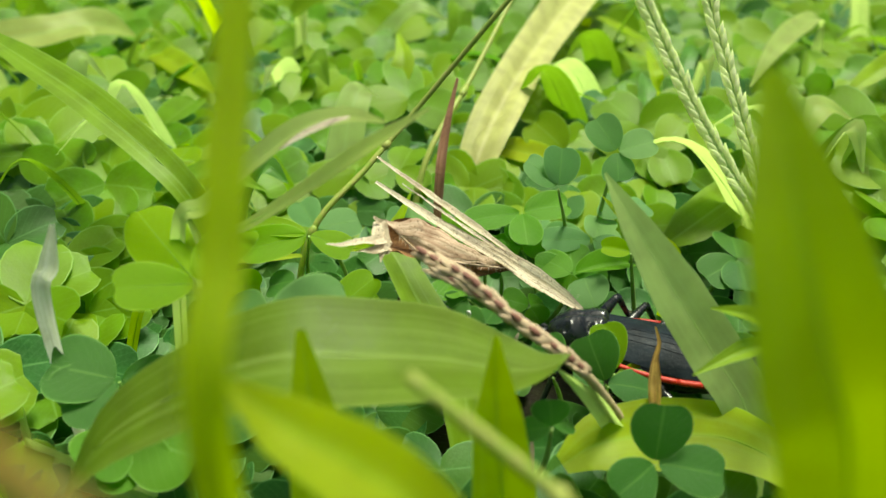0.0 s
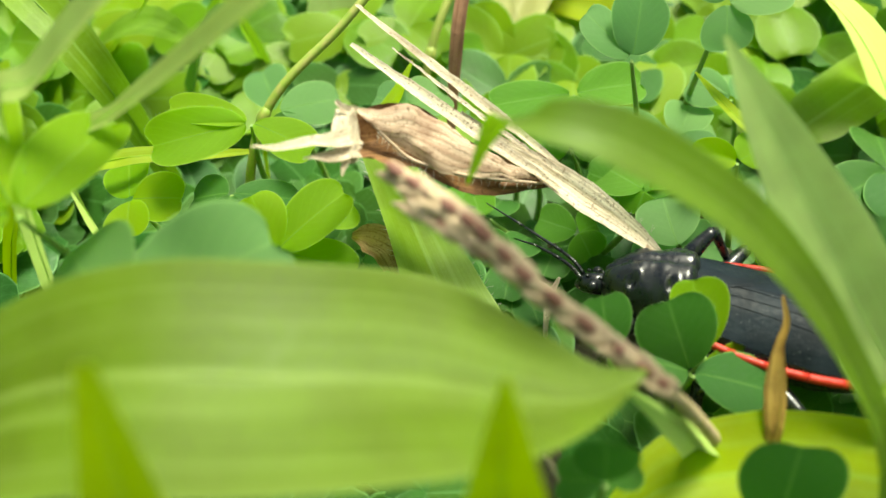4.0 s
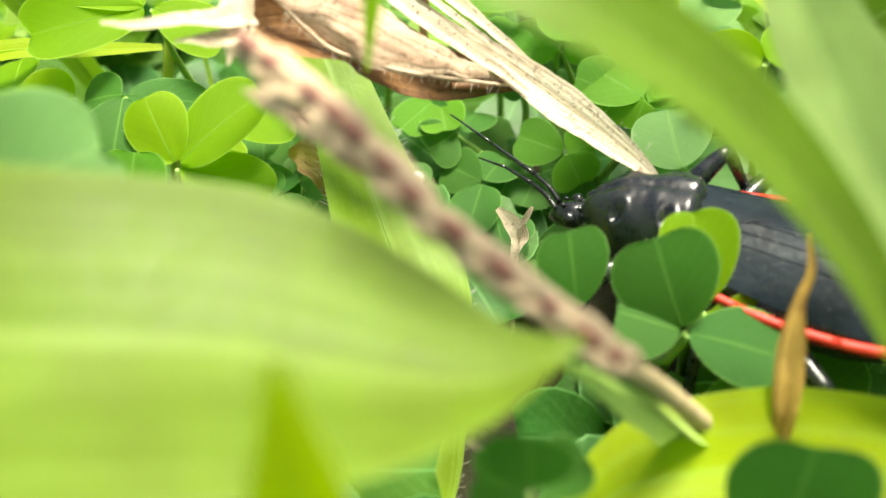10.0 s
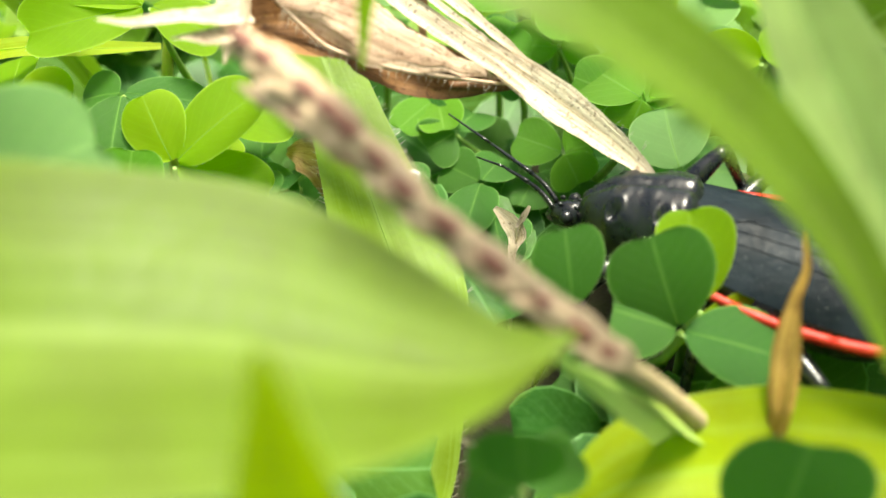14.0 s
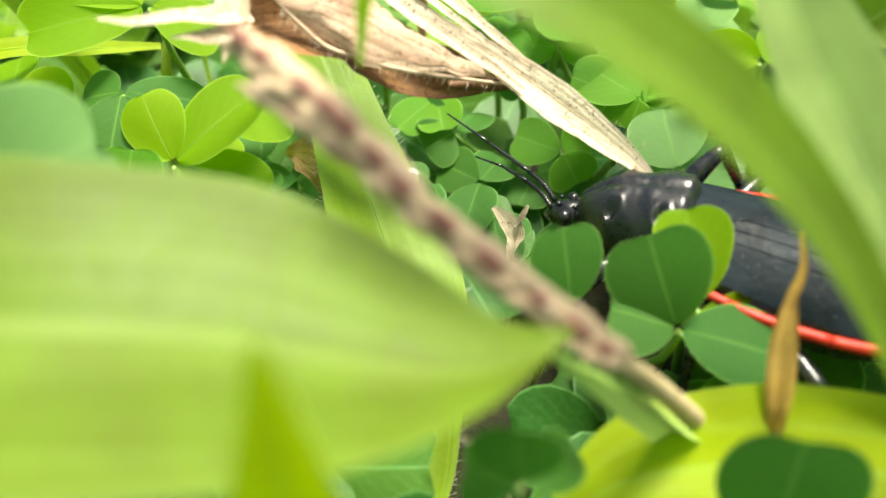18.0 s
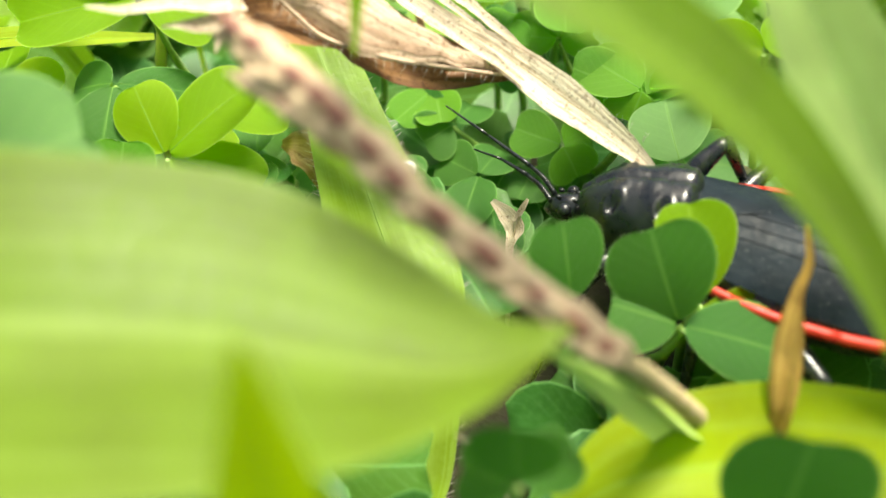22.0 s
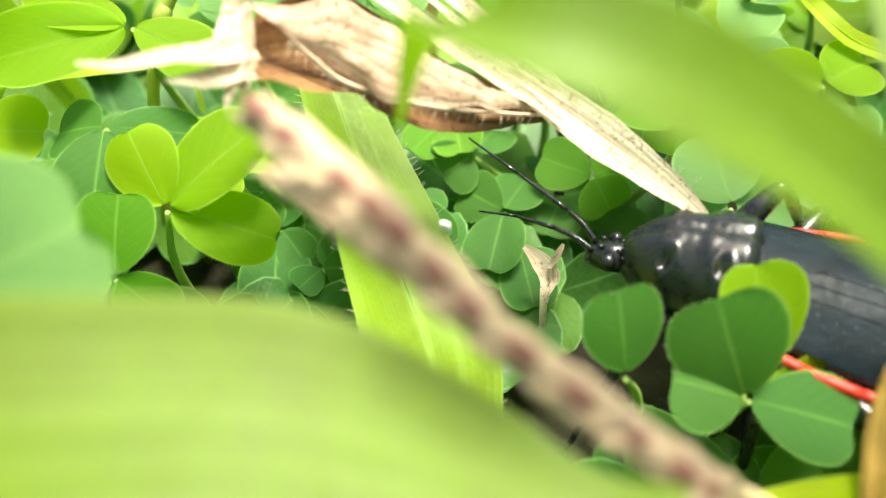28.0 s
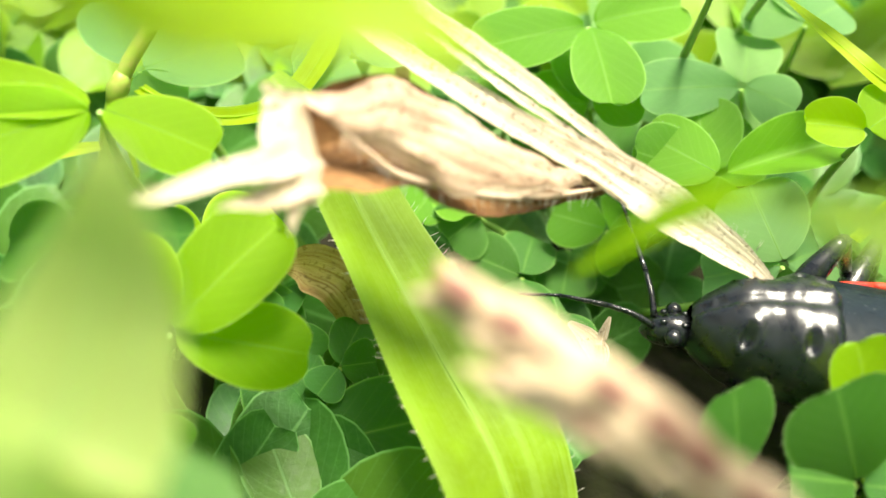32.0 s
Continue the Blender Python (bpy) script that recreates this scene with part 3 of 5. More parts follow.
    for pts in ([(0, 0, 0), (-1.0, 0.6, 0.6), (-2.2, 1.3, 0.8), (-6.2, 3.6, 0.8), (-10.2, 5.9, 0.7)], [(0, 0, 0), (-1.0, 0.7, 0.4), (-2.2, 1.4, 0.5), (-4.4, 2.5, 0.4), (-6.6, 3.1, 0.2)]):
        base = part("antenna", tube([vec(p) for p in pts[:3]], (0.20 * MM, 0.14 * MM), 7, 9), BLACK, bug, "thin jointed black antenna")
        part("segment", tube([vec(p) for p in pts[2:4]], (0.16 * MM, 0.10 * MM), 7, 6), BLACK, base)
        part("segment", tube([vec(p) for p in pts[3:]], (0.11 * MM, 0.06 * MM), 6, 6), BLACK, base)
        feelers.append(base)
    return bug, feelers


bug, feelers = insect()
bug.matrix_world = pose(0.0003, 0.0000, 0.0122, 0, 0, -16) @ Matrix.Diagonal((1.1, 1.1, 1.1, 1))


# ---- dry straw and husk ----
def straw():
    thing = tagged(new("dry_straw", None), "split pale dry straw lying slantwise over clover", "dry straw")
    main = [(4.9, 1.1, 15.6), (-2.5, 2.0, 20.6), (-11.8, 7.2, 26.0), (-21.7, 15.4, 30.8)]
    thing.location = vec(main[0])

    def strand(mids, widths, seed, twist=0, keel=0.16, label=""):
        me = strap(mids, widths, (0, -0.6, 0.8), 60, 10, keel, 0.03, seed, twist)
        for v in me.vertices:
            v.co += Vector((noise.noise(v.co * 900), noise.noise(v.co * 700 + Vector((0, 7, 0))), noise.noise(v.co * 1300))) * (0.05 if seed == 1 else 0.10) * MM
        ob = part("strand", me, STRAW, thing, label)
        ob.location = -vec(main[0])

    strand([(6.1, 0.8, 14.8), (2.9, 1.5, 17.2), (-1.0, 2.6, 19.6), (-4.6, 3.9, 21.5), (-8.2, 5.4, 23.0), (-12.0, 7.2, 24.9)], (0.5, 1.9, 2.8, 2.3, 0.9, 0.2), 1, 0, 0.2)
    strand([(-2.4, 4.0, 21.0), (-8.6, 6.9, 24.7), (-15.3, 10.9, 28.0), (-22.2, 15.8, 31.0)], (0.3, 1.1, 0.9, 0.35), 2, 20, 0.2, "pale grooved straw splinter")
    strand([(-3.2, 2.5, 20.4), (-9.5, 5.0, 23.5), (-16.0, 8.4, 26.3), (-22.0, 11.2, 29.2)], (0.3, 1.3, 1.1, 0.4), 3, 10, 0.2, "pale grooved straw splinter")
    strand([(-3.0, 3.2, 21.3), (-9.0, 6.0, 24.3), (-14.0, 8.6, 26.8), (-18.5, 12.0, 28.6)], (0.2, 0.5, 0.4, 0.15), 4, 30, 0.3)
    for k in range(16):
        q = chooser.uniform(0.05, 0.5)
        p = spline([vec(m) for m in main], 41)[int(q * 28)]
        d = Vector((chooser.uniform(0.1, 0.6), chooser.uniform(0.2, 0.6), chooser.uniform(0.4, 0.9))).normalized()
        s = p + Vector((0.5, 1.0, 0.4)) * MM
        part("hair", tube([s, s + d * 0.7 * MM], (0.014 * MM, 0.005 * MM), 4, 3), HAIR, thing).location = -vec(main[0])


def husk():
    thing = tagged(new("dry_husk", None), "curled brown dry leaf husk caught on the straw", "dry leaf")
    upper = [(-4.7, 3.7, 20.4), (-7.9, 2.0, 23.3), (-11.2, 1.9, 25.4), (-15.1, 3.3, 27.3), (-18.2, 1.4, 28.5), (-19.8, 0.0, 28.7)]
    lip = [(-4.7, 3.5, 20.2), (-8.1, 1.0, 22.1), (-11.5, -0.2, 23.3), (-15.3, 0.2, 24.2), (-17.0, 0.3, 25.6), (-18.4, 0.3, 27.3)]
    lower = [(-4.9, 3.7, 19.8), (-9.1, 2.6, 19.3), (-13.2, 0.4, 22.0), (-15.1, 0.4, 23.4), (-17.0, -1.7, 25.0), (-18.3, -3.6, 26.7)]
    thing.location = vec(upper[0])

    def crumple(me, size, seed):
        for v in me.vertices:
            v.co += Vector((noise.noise(v.co * 420 + Vector((seed, 0, 0))), noise.noise(v.co * 420 + Vector((0, seed, 9))), noise.noise(v.co * 380 + Vector((5, 0, seed))))) * size * MM
            v.co.z += noise.noise(v.co * 1500 + Vector((seed, 1, 2))) * 0.3 * size * MM
        return me

    top = part("husk_flap", crumple(ribbon([vec(p) for p in upper], [vec(p) for p in lip], 50, 16, 0.0, 0.05, 3, 0.12), 0.55, 3), HUSK_PALE, thing, "pale crumpled upper flap of the husk")
    top.location = -vec(upper[0])
    inside = part("husk_inside", crumple(ribbon([vec((x, y + 1.0, z - 0.6)) for x, y, z in upper], [vec(p) for p in lower], 50, 14, 0.0, 0.04, 8, -0.34), 0.25, 7), HUSK, thing, "dark brown inside of the husk")
    inside.location = -vec(upper[0])
    rim = part("husk_rim", tube([vec(p) for p in lip], (0.12 * MM, 0.16 * MM, 0.14 * MM), 7, 40), HUSK_PALE, thing)
    rim.location = -vec(upper[0])
    knob = part("husk_tip", tube([vec((-4.2, 3.9, 19.9)), vec((-5.4, 3.5, 20.1)), vec((-8.4, 2.4, 20.6))], (0.3 * MM, 0.5 * MM, 0.3 * MM), 9, 14), HUSK, thing, "dark brown rolled tip of the husk")
    knob.location = -vec(upper[0])
    edge = spline([vec(p) for p in lip], 40)
    for k in range(38):
        p = edge[k]
        d = Vector((chooser.uniform(-0.5, 0.1), -0.7, chooser.uniform(-0.9, -0.3))).normalized()
        part("hair", tube([p, p + d * chooser.uniform(0.4, 1.0) * MM], (0.03 * MM, 0.008 * MM), 4, 3), HAIR, thing).location = -vec(upper[0])
    ends = [
        ([(-19.2, -2.2, 27.8), (-22.6, -4.6, 28.5), (-26.1, -6.7, 29.2)], (1.9, 1.2, 0.25)),
        ([(-19.0, -3.4, 27.2), (-21.0, -4.6, 27.4), (-22.8, -5.4, 27.6)], (1.6, 1.0, 0.2)),
        ([(-19.6, -0.2, 28.6), (-20.4, -0.2, 29.0), (-21.2, -0.1, 29.6)], (1.2, 0.7, 0.3)),
        ([(-20.6, 0.2, 28.9), (-20.3, -1.6, 28.4), (-19.8, -4.2, 26.9)], (1.4, 2.2, 1.3)),
        ([(-19.8, -1.0, 28.4), (-19.6, -2.6, 27.6), (-19.2, -4.2, 26.6)], (0.8, 1.0, 0.6)),
        ([(-19.2, -3.0, 27.4), (-20.0, -4.4, 26.8), (-20.2, -5.2, 26.2)], (0.9, 0.7, 0.1)),
    ]
    # straw colour instead of husk brown: bright glare on these ends is painted in
    for k, (pts, ww) in enumerate(ends):
        part("shred", crumple(strap(pts, ww, (-0.1, -0.55, 0.8), 16, 6, 0.2, 0.06, 30 + k, 15), 0.25, k), STRAW, thing, "torn end of the husk, pale with glare put into its colour").location = -vec(upper[0])


straw()
husk()


# ---- seed spikes ----
def seed_mesh(length, width, name="spikelet"):
    prof = [(0, 0.12, 0.1, 0), (0.15, 0.62, 0.5, 0), (0.4, 1.0, 0.8, 0.05), (0.65, 0.85, 0.68, 0.05), (0.88, 0.36, 0.3, 0), (1.0, 0.05, 0.05, -0.02)]
    return lathe([(x * length, w * width * 0.5, h * width * 0.5, z * width) for x, w, h, z in prof], 8, name=name)


def spike(label, mids, radius, start, stop, count, length, width, mats, stem, open_angle=22, sides=2, extra=None):
    """A grass spike: a stem with spikelets in rows along it."""
    thing = tagged(new("seed_spike", None), label, "grass spike", "grass spikes")
    o = vec(mids[-1])
    thing.location = o
    pts = [vec(m) - o for m in mids]
    part("stalk", tube(pts, radius, 8, 30), stem, thing)
    shapes = []
    for m in mats:
        me = seed_mesh(length * MM, width * MM)
        me.materials.append(m)
        shapes.append(me)
    fine = spline(pts, 200)
    rnd = random.Random(count)
    face = Vector((0, -0.55, 0.83))
    for k in range(count):
        q = start + (stop - start) * k / max(count - 1, 1)
        i = min(int(q * 198), 197)
        d = (fine[max(i - 1, 0)] - fine[i + 1]).normalized()
        side = d.cross(face).normalized()
        row = k % sides - (sides - 1) / 2
        out = (side * row * 2 / max(sides - 1, 1) + face * 0.6).normalized()
        a = radians(open_angle + rnd.uniform(-7, 7))
        x = (d * math.cos(a) + out * math.sin(a)).normalized()
        y = x.cross(out).normalized()
        z = x.cross(y)
        m = Matrix((x, y, z)).transposed().to_4x4()
        dark = sides > 2 and k % sides == 1 and (k // sides) % 2 == 0
        m.translation = fine[i] + out * width * (0.62 if dark else 0.32) * MM
        size = rnd.uniform(0.85, 1.12) * (0.8 if dark else 1.0)
        part("spikelet", shapes[-1 if dark else 0], None, thing).matrix_local = m @ Matrix.Diagonal((size, size, size, 1))
    return thing


MIX = (SEED, SEED_DARK)
spike("dry beige seed spike banded with purple-brown spikelets", [(-14.0, -14.2, 31.8), (-9.8, -17.8, 31.2), (-5.6, -20.4, 28.6), (1.0, -22.0, 23.8), (4.3, -19.8, 18.7), (8.5, -16.3, 10.6), (10.6, -15.0, 6.0), (12.0, -14.4, 0.5)], (0.2 * MM, 0.3 * MM, 0.5 * MM, 0.65 * MM, 0.7 * MM), 0.0, 0.50, 78, 2.2, 0.95, MIX, STALK, 11, 3)
spike("short dry side spike tight against a longer beige spike", [(-12.9, -16.2, 31.0), (-11.2, -17.5, 30.8), (-9.2, -18.9, 30.2), (-6.6, -20.4, 29.0)], (0.15 * MM, 0.3 * MM), 0.0, 0.85, 15, 2.2, 0.7, MIX, STALK, 5, 3)
spike("pale green seed spike on a slender stalk", [(8.6, 11.0, 57.0), (10.7, 9.4, 53.4), (18.3, 6.0, 40.2), (26.4, 3.9, 28.3), (32.5, 4.2, 19.1), (36.0, 5.0, 0.5)], (0.3 * MM, 0.55 * MM, 0.6 * MM), 0.0, 0.8, 108, 2.9, 1.05, (SEED_GREEN,), STEM, 21, 2)
spike("thin pale green seed spike on a slender stalk", [(19.4, 16.6, 55.0), (20.3, 15.6, 52.0), (24.6, 9.7, 39.3), (27.5, 5.2, 30.2), (30.0, 3.6, 22.6)], (0.25 * MM, 0.45 * MM), 0.0, 0.95, 84, 2.7, 0.95, (SEED_GREEN,), STEM, 20, 2)


# ---- grass blades ----
def fringe(thing, cols, rows):
    """Short pale hairs along both edges of a plant's blade."""
    me = thing.children[0].data
    for i in range(2, rows - 3):
        for j, s in ((0, -1), (cols, 1)):
            p = me.vertices[i * (cols + 1) + j].co
            q = me.vertices[i * (cols + 1) + (1 if j == 0 else cols - 1)].co
            for k in range(2):
                a = p + (me.vertices[(i + 1) * (cols + 1) + j].co - p) * chooser.random()
                d = ((p - q).normalized() + Vector((chooser.uniform(-0.4, 0.4), chooser.uniform(-0.2, 0.5), chooser.uniform(0, 0.5)))).normalized()
                part("hair", tube([a, a + d * chooser.uniform(0.3, 0.75) * MM], (0.022 * MM, 0.006 * MM), 3, 3), HAIR, thing)


near_up = [vec(p) for p in ((0.2, -23.9, 26.6), (-2.5, -23.4, 26.3), (-5.9, -21.6, 27.2), (-11.7, -20.3, 29.4), (-18.7, -22.7, 32.0), (-26.5, -25.0, 33.5), (-34.0, -26.5, 31.0), (-46.0, -28.0, 22.0), (-56.0, -30.0, 0.6))]
near_lo = [vec(p) for p in ((0.2, -24.0, 26.4), (-2.8, -28.0, 26.6), (-7.0, -31.4, 27.4), (-13.0, -34.0, 28.8), (-20.0, -35.6, 29.6), (-27.0, -36.0, 29.6), (-34.5, -36.0, 27.0), (-46.0, -35.5, 19.0), (-57.0, -33.0, 0.6))]
grass("broad yellow-green grass leaf arching low over clover", ribbon(near_up, near_lo, 40, 14, 0.07, 0.012, 2), "olive", 14)
hairy = grass("hairy-edged green grass blade passing under the dry husk", ribbon([vec(p) for p in ((-23.6, 15.0, 19.6), (-21.4, 9.3, 18.1), (-18.6, 2.5, 15.8), (-16.0, -4.0, 13.1), (-13.2, -10.6, 11.0), (-11.0, -17.0, 3.0), (-10.6, -19.0, 0.3))], [vec(p) for p in ((-22.6, 16.0, 19.8), (-17.7, 12.0, 17.9), (-13.8, 6.9, 14.4), (-9.9, 1.0, 11.6), (-6.4, -5.3, 8.6), (-6.0, -14.0, 2.4), (-6.6, -18.0, 0.3))], 34, 10, 0.1, 0.02, 4), "bright", 10)
fringe(hairy, 10, 34)
arching = grass("bright green grass blade arching over with drooping tip", strap([(-10.4, -11.0, 29.6), (-8.6, -14.6, 36.2), (-6.6, -18.2, 38.6), (-1.7, -19.3, 38.0), (5.1, -19.6, 33.6), (11.1, -21.5, 26.9), (15.2, -24.2, 18.7), (18.0, -25.5, 0.4)], (0.2, 1.4, 2.4, 3.6, 3.3, 2.0, 1.4, 1.3), (0.1, -0.5, 0.85), 40, 10, 0.1, 0.02, 6, 0, (0.6, 0.5, 0.62)), "olive", 10)
grass("pale green pointed grass blade leaning across the bug", strap([(5.3, -6.4, 38.1), (8.6, -9.8, 33.3), (13.2, -12.4, 26.7), (18.0, -14.3, 19.7), (22.0, -16.9, 13.3), (22.0, -19.7, 5.8), (23.5, -20.7, 0.5)], (0.3, 3.6, 6.2, 6.6, 5.8, 4.2, 2.6), (-0.2, -0.45, 0.86), 40, 10, 0.12, 0.03, 7), "pale", 10)
grass("short upright bright green grass blade", strap([(-7.6, -32.4, 34.6), (-7.3, -34.2, 27.0), (-6.6, -36.0, 18.0), (-6.0, -38.5, 0.4)], (0.4, 4.4, 6.0, 5.0), (0.1, -0.9, 0.4), 24, 8, 0.12, 0.02, 8), "lime", 8)
grass("upright green grass blade beside a broad leaf", strap([(-23.4, -35.0, 37.0), (-22.4, -38.0, 28.0), (-21.6, -41.0, 16.0), (-21.0, -43.5, 0.4)], (0.8, 4.8, 6.0, 5.0), (0.1, -0.9, 0.4), 24, 8, 0.12, 0.02, 9), "lime", 8)
grass("broad yellowish leaf lying low with a rounded end", strap([(0.6, -22.2, 10.4), (5.0, -20.4, 12.0), (12.0, -19.0, 12.0), (20.0, -19.6, 11.8), (27.0, -24.0, 9.0), (30.0, -26.5, 0.5)], (2.4, 7.0, 8.6, 7.6, 4.2, 1.5), (0, -0.45, 0.88), 34, 10, 0.06, 0.02, 10), "lime", 10)
grass("green grass blade leaning out of the clover", strap([(-92.0, 47.0, 41.5), (-78.0, 35.0, 39.5), (-64.0, 24.5, 35.5), (-49.0, 14.4, 26.5), (-47.0, 20.0, 10.0), (-46.0, 22.0, 0.4)], (2.0, 5.2, 5.6, 4.2, 2.5, 2.0), (0.2, -0.5, 0.84), 30, 8, 0.12, 0.02, 11), "bright", 8)
grass("green grass blade with a brown withered streak", strap([(-17.6, -16.9, 47.8), (-21.7, -14.2, 47.6), (-26.6, -12.6, 45.9), (-31.9, -11.8, 42.0), (-38.1, -10.9, 36.4), (-41.2, -11.0, 33.7), (-45.0, -8.0, 14.0), (-46.5, -7.0, 0.4)], (0.3, 2.2, 2.9, 3.0, 2.6, 2.2, 1.8, 1.6), (0, -0.5, 0.86), 34, 8, 0.12, 0.02, 12), "pale", 8)
streak = tagged(new("plant_scrap", strap([(-21.0, -16.2, 48.1), (-23.2, -15.6, 47.3), (-26.1, -15.0, 45.8), (-28.4, -14.4, 44.1)], (0.3, 0.9, 0.9, 0.2), (0, -0.5, 0.86), 14, 4, 0.05, 0.02, 90)), "pale brown withered strip on a grass blade", "dry leaf")
streak.data.materials.append(STRAW)
grass("narrow green grass blade lying level over clover", strap([(-33.0, 10.8, 18.0), (-38.2, 8.3, 19.0), (-43.5, 5.8, 20.0), (-52.0, 2.0, 18.0), (-58.0, 0.0, 0.4)], (0.6, 1.5, 1.9, 2.0, 1.6), (0, -0.5, 0.86), 24, 8, 0.12, 0.02, 13), "lime", 8)
grass("narrow grey-green grass blade slanting before a stem", strap([(-13.4, -16.9, 49.2), (-17.3, -15.4, 46.4), (-22.1, -14.2, 42.9), (-27.5, -12.5, 38.6), (-33.7, -10.0, 33.7), (-41.9, -5.4, 26.6), (-44.0, 2.0, 6.0), (-47.0, 4.0, 0.4)], (0.3, 1.7, 2.2, 2.0, 1.7, 1.5, 1.2, 1.0), (0, -0.5, 0.86), 32, 8, 0.12, 0.02, 91), "pale", 8)
grass("withered pale yellow leaf lying behind the clover", strap([(38.0, 170.0, 36.0), (27.0, 140.0, 36.0), (8.0, 92.0, 29.0), (-4.0, 58.0, 22.0), (-10.0, 44.0, 10.0), (-11.0, 40.0, 0.4)], (5.0, 12.0, 9.0, 9.0, 5.0, 2.5), (0.1, -0.6, 0.8), 40, 10, 0.22, 0.17, 14), "yellow", 8)
def stalk(label, mids, r, material):
    """A bare grass stem with its joints, as a plant of its own."""
    thing = tagged(new("grass_plant", None), label, "grass", "grass among the clover")
    o = vec(mids[-1])
    thing.location = o
    pts = [vec(q) - o for q in mids]
    part("stem", tube(pts, (0.7 * r * MM, r * MM), 10, 28), material, thing)
    fine = spline(pts, 61)
    for k in (24, 44):
        part("joint", tube([fine[k - 1], fine[k], fine[k + 1]], (r * 0.9 * MM, r * 1.35 * MM, r * 0.9 * MM), 10, 5), material, thing)
    return thing


stalk("slender yellow-green grass stem leaning over clover", [(-2.0, 27.0, 52.0), (-16.7, 24.9, 35.0), (-24.0, 19.0, 28.0), (-32.0, 12.2, 20.0), (-36.0, 10.0, 0.5)], 0.5, STEM_RED)
stalk("slender yellow-green grass stem leaning over clover", [(4.0, 84.0, 46.0), (-8.0, 56.0, 31.0), (-16.7, 38.1, 20.0), (-20.0, 32.0, 0.5)], 0.6, STEM_RED)
wide = grass("wide green grass blade standing upright", strap([(1.6, -56.0, 64.2), (2.8, -59.1, 59.0), (4.7, -61.3, 52.6), (6.5, -62.1, 46.4), (8.2, -65.0, 24.0), (9.0, -66.0, 0.4)], (0.9, 4.4, 6.2, 6.0, 5.0, 3.8), (-0.2, -0.9, 0.4), 26, 8, 0.1, 0.02, 16), "lime", 8)
grass("bright yellow-green grass blade slanting low", strap([(-23.2, -54.3, 47.2), (-20.0, -55.4, 45.1), (-16.3, -57.1, 44.0), (-13.0, -58.9, 42.7), (-9.0, -61.0, 37.0), (-6.5, -62.5, 20.0), (-6.0, -63.0, 0.4)], (0.3, 3.4, 4.6, 4.2, 4.0, 3.4, 3.0), (0.1, -0.7, 0.7), 26, 8, 0.1, 0.02, 17), "lime", 8)
grass("upright olive-green grass blade seen edge on", strap([(-19.2, -54.3, 69.8), (-19.6, -57.5, 64.0), (-19.9, -60.6, 58.5), (-20.5, -64.0, 48.1), (-19.5, -58.0, 0.4)], (1.2, 1.6, 1.8, 1.8, 1.6), (0.35, -0.85, 0.3), 26, 8, 0.15, 0.02, 18), "lime", 8)
stalk("cut grass stalk with a pale end", [(-13.4, -54.1, 47.3), (-9.6, -55.4, 44.6), (-5.4, -57.0, 41.6), (1.0, -59.4, 36.6), (6.4, -61.4, 28.0), (8.4, -62.0, 0.4)], 0.5, STEM_RED)
swaying = grass("yellow-green grass blade swaying high over the clover", strap([(-14.9, -16.5, 41.1), (-17.0, -15.5, 41.8), (-19.8, -15.1, 41.8), (-22.0, -14.4, 42.3), (-29.0, -18.5, 43.0), (-38.0, -26.0, 36.0), (-45.0, -34.0, 20.0), (-48.0, -38.0, 0.4)], (0.2, 2.4, 2.8, 2.8, 2.6, 2.4, 2.2, 1.8), (0.1, -0.55, 0.83), 44, 8, 0.08, 0.02, 19), "lime", 8)
brownish = stalk("olive-brown dry grass stem bending close over the clover", [(-21.6, -72.1, 66.9), (-19.7, -73.2, 65.9), (-16.7, -74.5, 64.3), (-14.0, -75.7, 62.0), (-12.7, -76.2, 60.1), (-11.0, -75.0, 40.0), (-10.5, -74.0, 0.4)], 0.6, STALK_BROWN)
leaning = grass("pale green grass blade leaning in beside the clover", strap([(-22.4, -14.1, 37.7), (-22.3, -15.7, 36.8), (-22.4, -17.4, 35.9), (-22.8, -19.2, 34.8), (-23.4, -20.8, 33.2), (-26.0, -23.0, 16.0), (-27.0, -23.5, 0.4)], (0.6, 2.0, 3.4, 4.2, 4.4, 3.4, 2.0), (0.2, -0.75, 0.6), 34, 8, 0.1, 0.02, 92), "pale", 8)

# blades that lie broad over the clover farther back
grass("broad pale green grass blade lying over far clover", strap([(-88.9, 104.3, 26.0), (-100.7, 110.6, 28.0), (-109.7, 102.3, 28.0), (-124.5, 99.7, 24.0), (-122.5, 103.7, 0.4)], (0.8, 9.0, 11.0, 9.0, 4.0), (0.0, -0.6, 0.8), 24, 8, 0.1, 0.05, 71), "pale", 8)
grass("short yellow-green grass blade among far clover", strap([(-63.2, 78.5, 20.0), (-70.5, 86.7, 22.0), (-82.4, 103.5, 22.0), (-96.9, 126.9, 18.0), (-94.9, 130.9, 0.4)], (0.7, 5.6, 6.9, 4.6, 2.8), (0.0, -0.5, 0.86), 24, 8, 0.1, 0.03, 72), "lime", 8)
grass("bright grass blade bent over in a hook", strap([(33.3, 81.1, 16.0), (33.7, 93.6, 22.0), (29.9, 103.9, 26.0), (24.4, 135.9, 22.0), (26.4, 139.9, 0.4)], (0.5, 2.6, 3.5, 2.8, 1.7), (0.0, -0.5, 0.86), 24, 8, 0.1, 0.03, 73), "lime", 8)
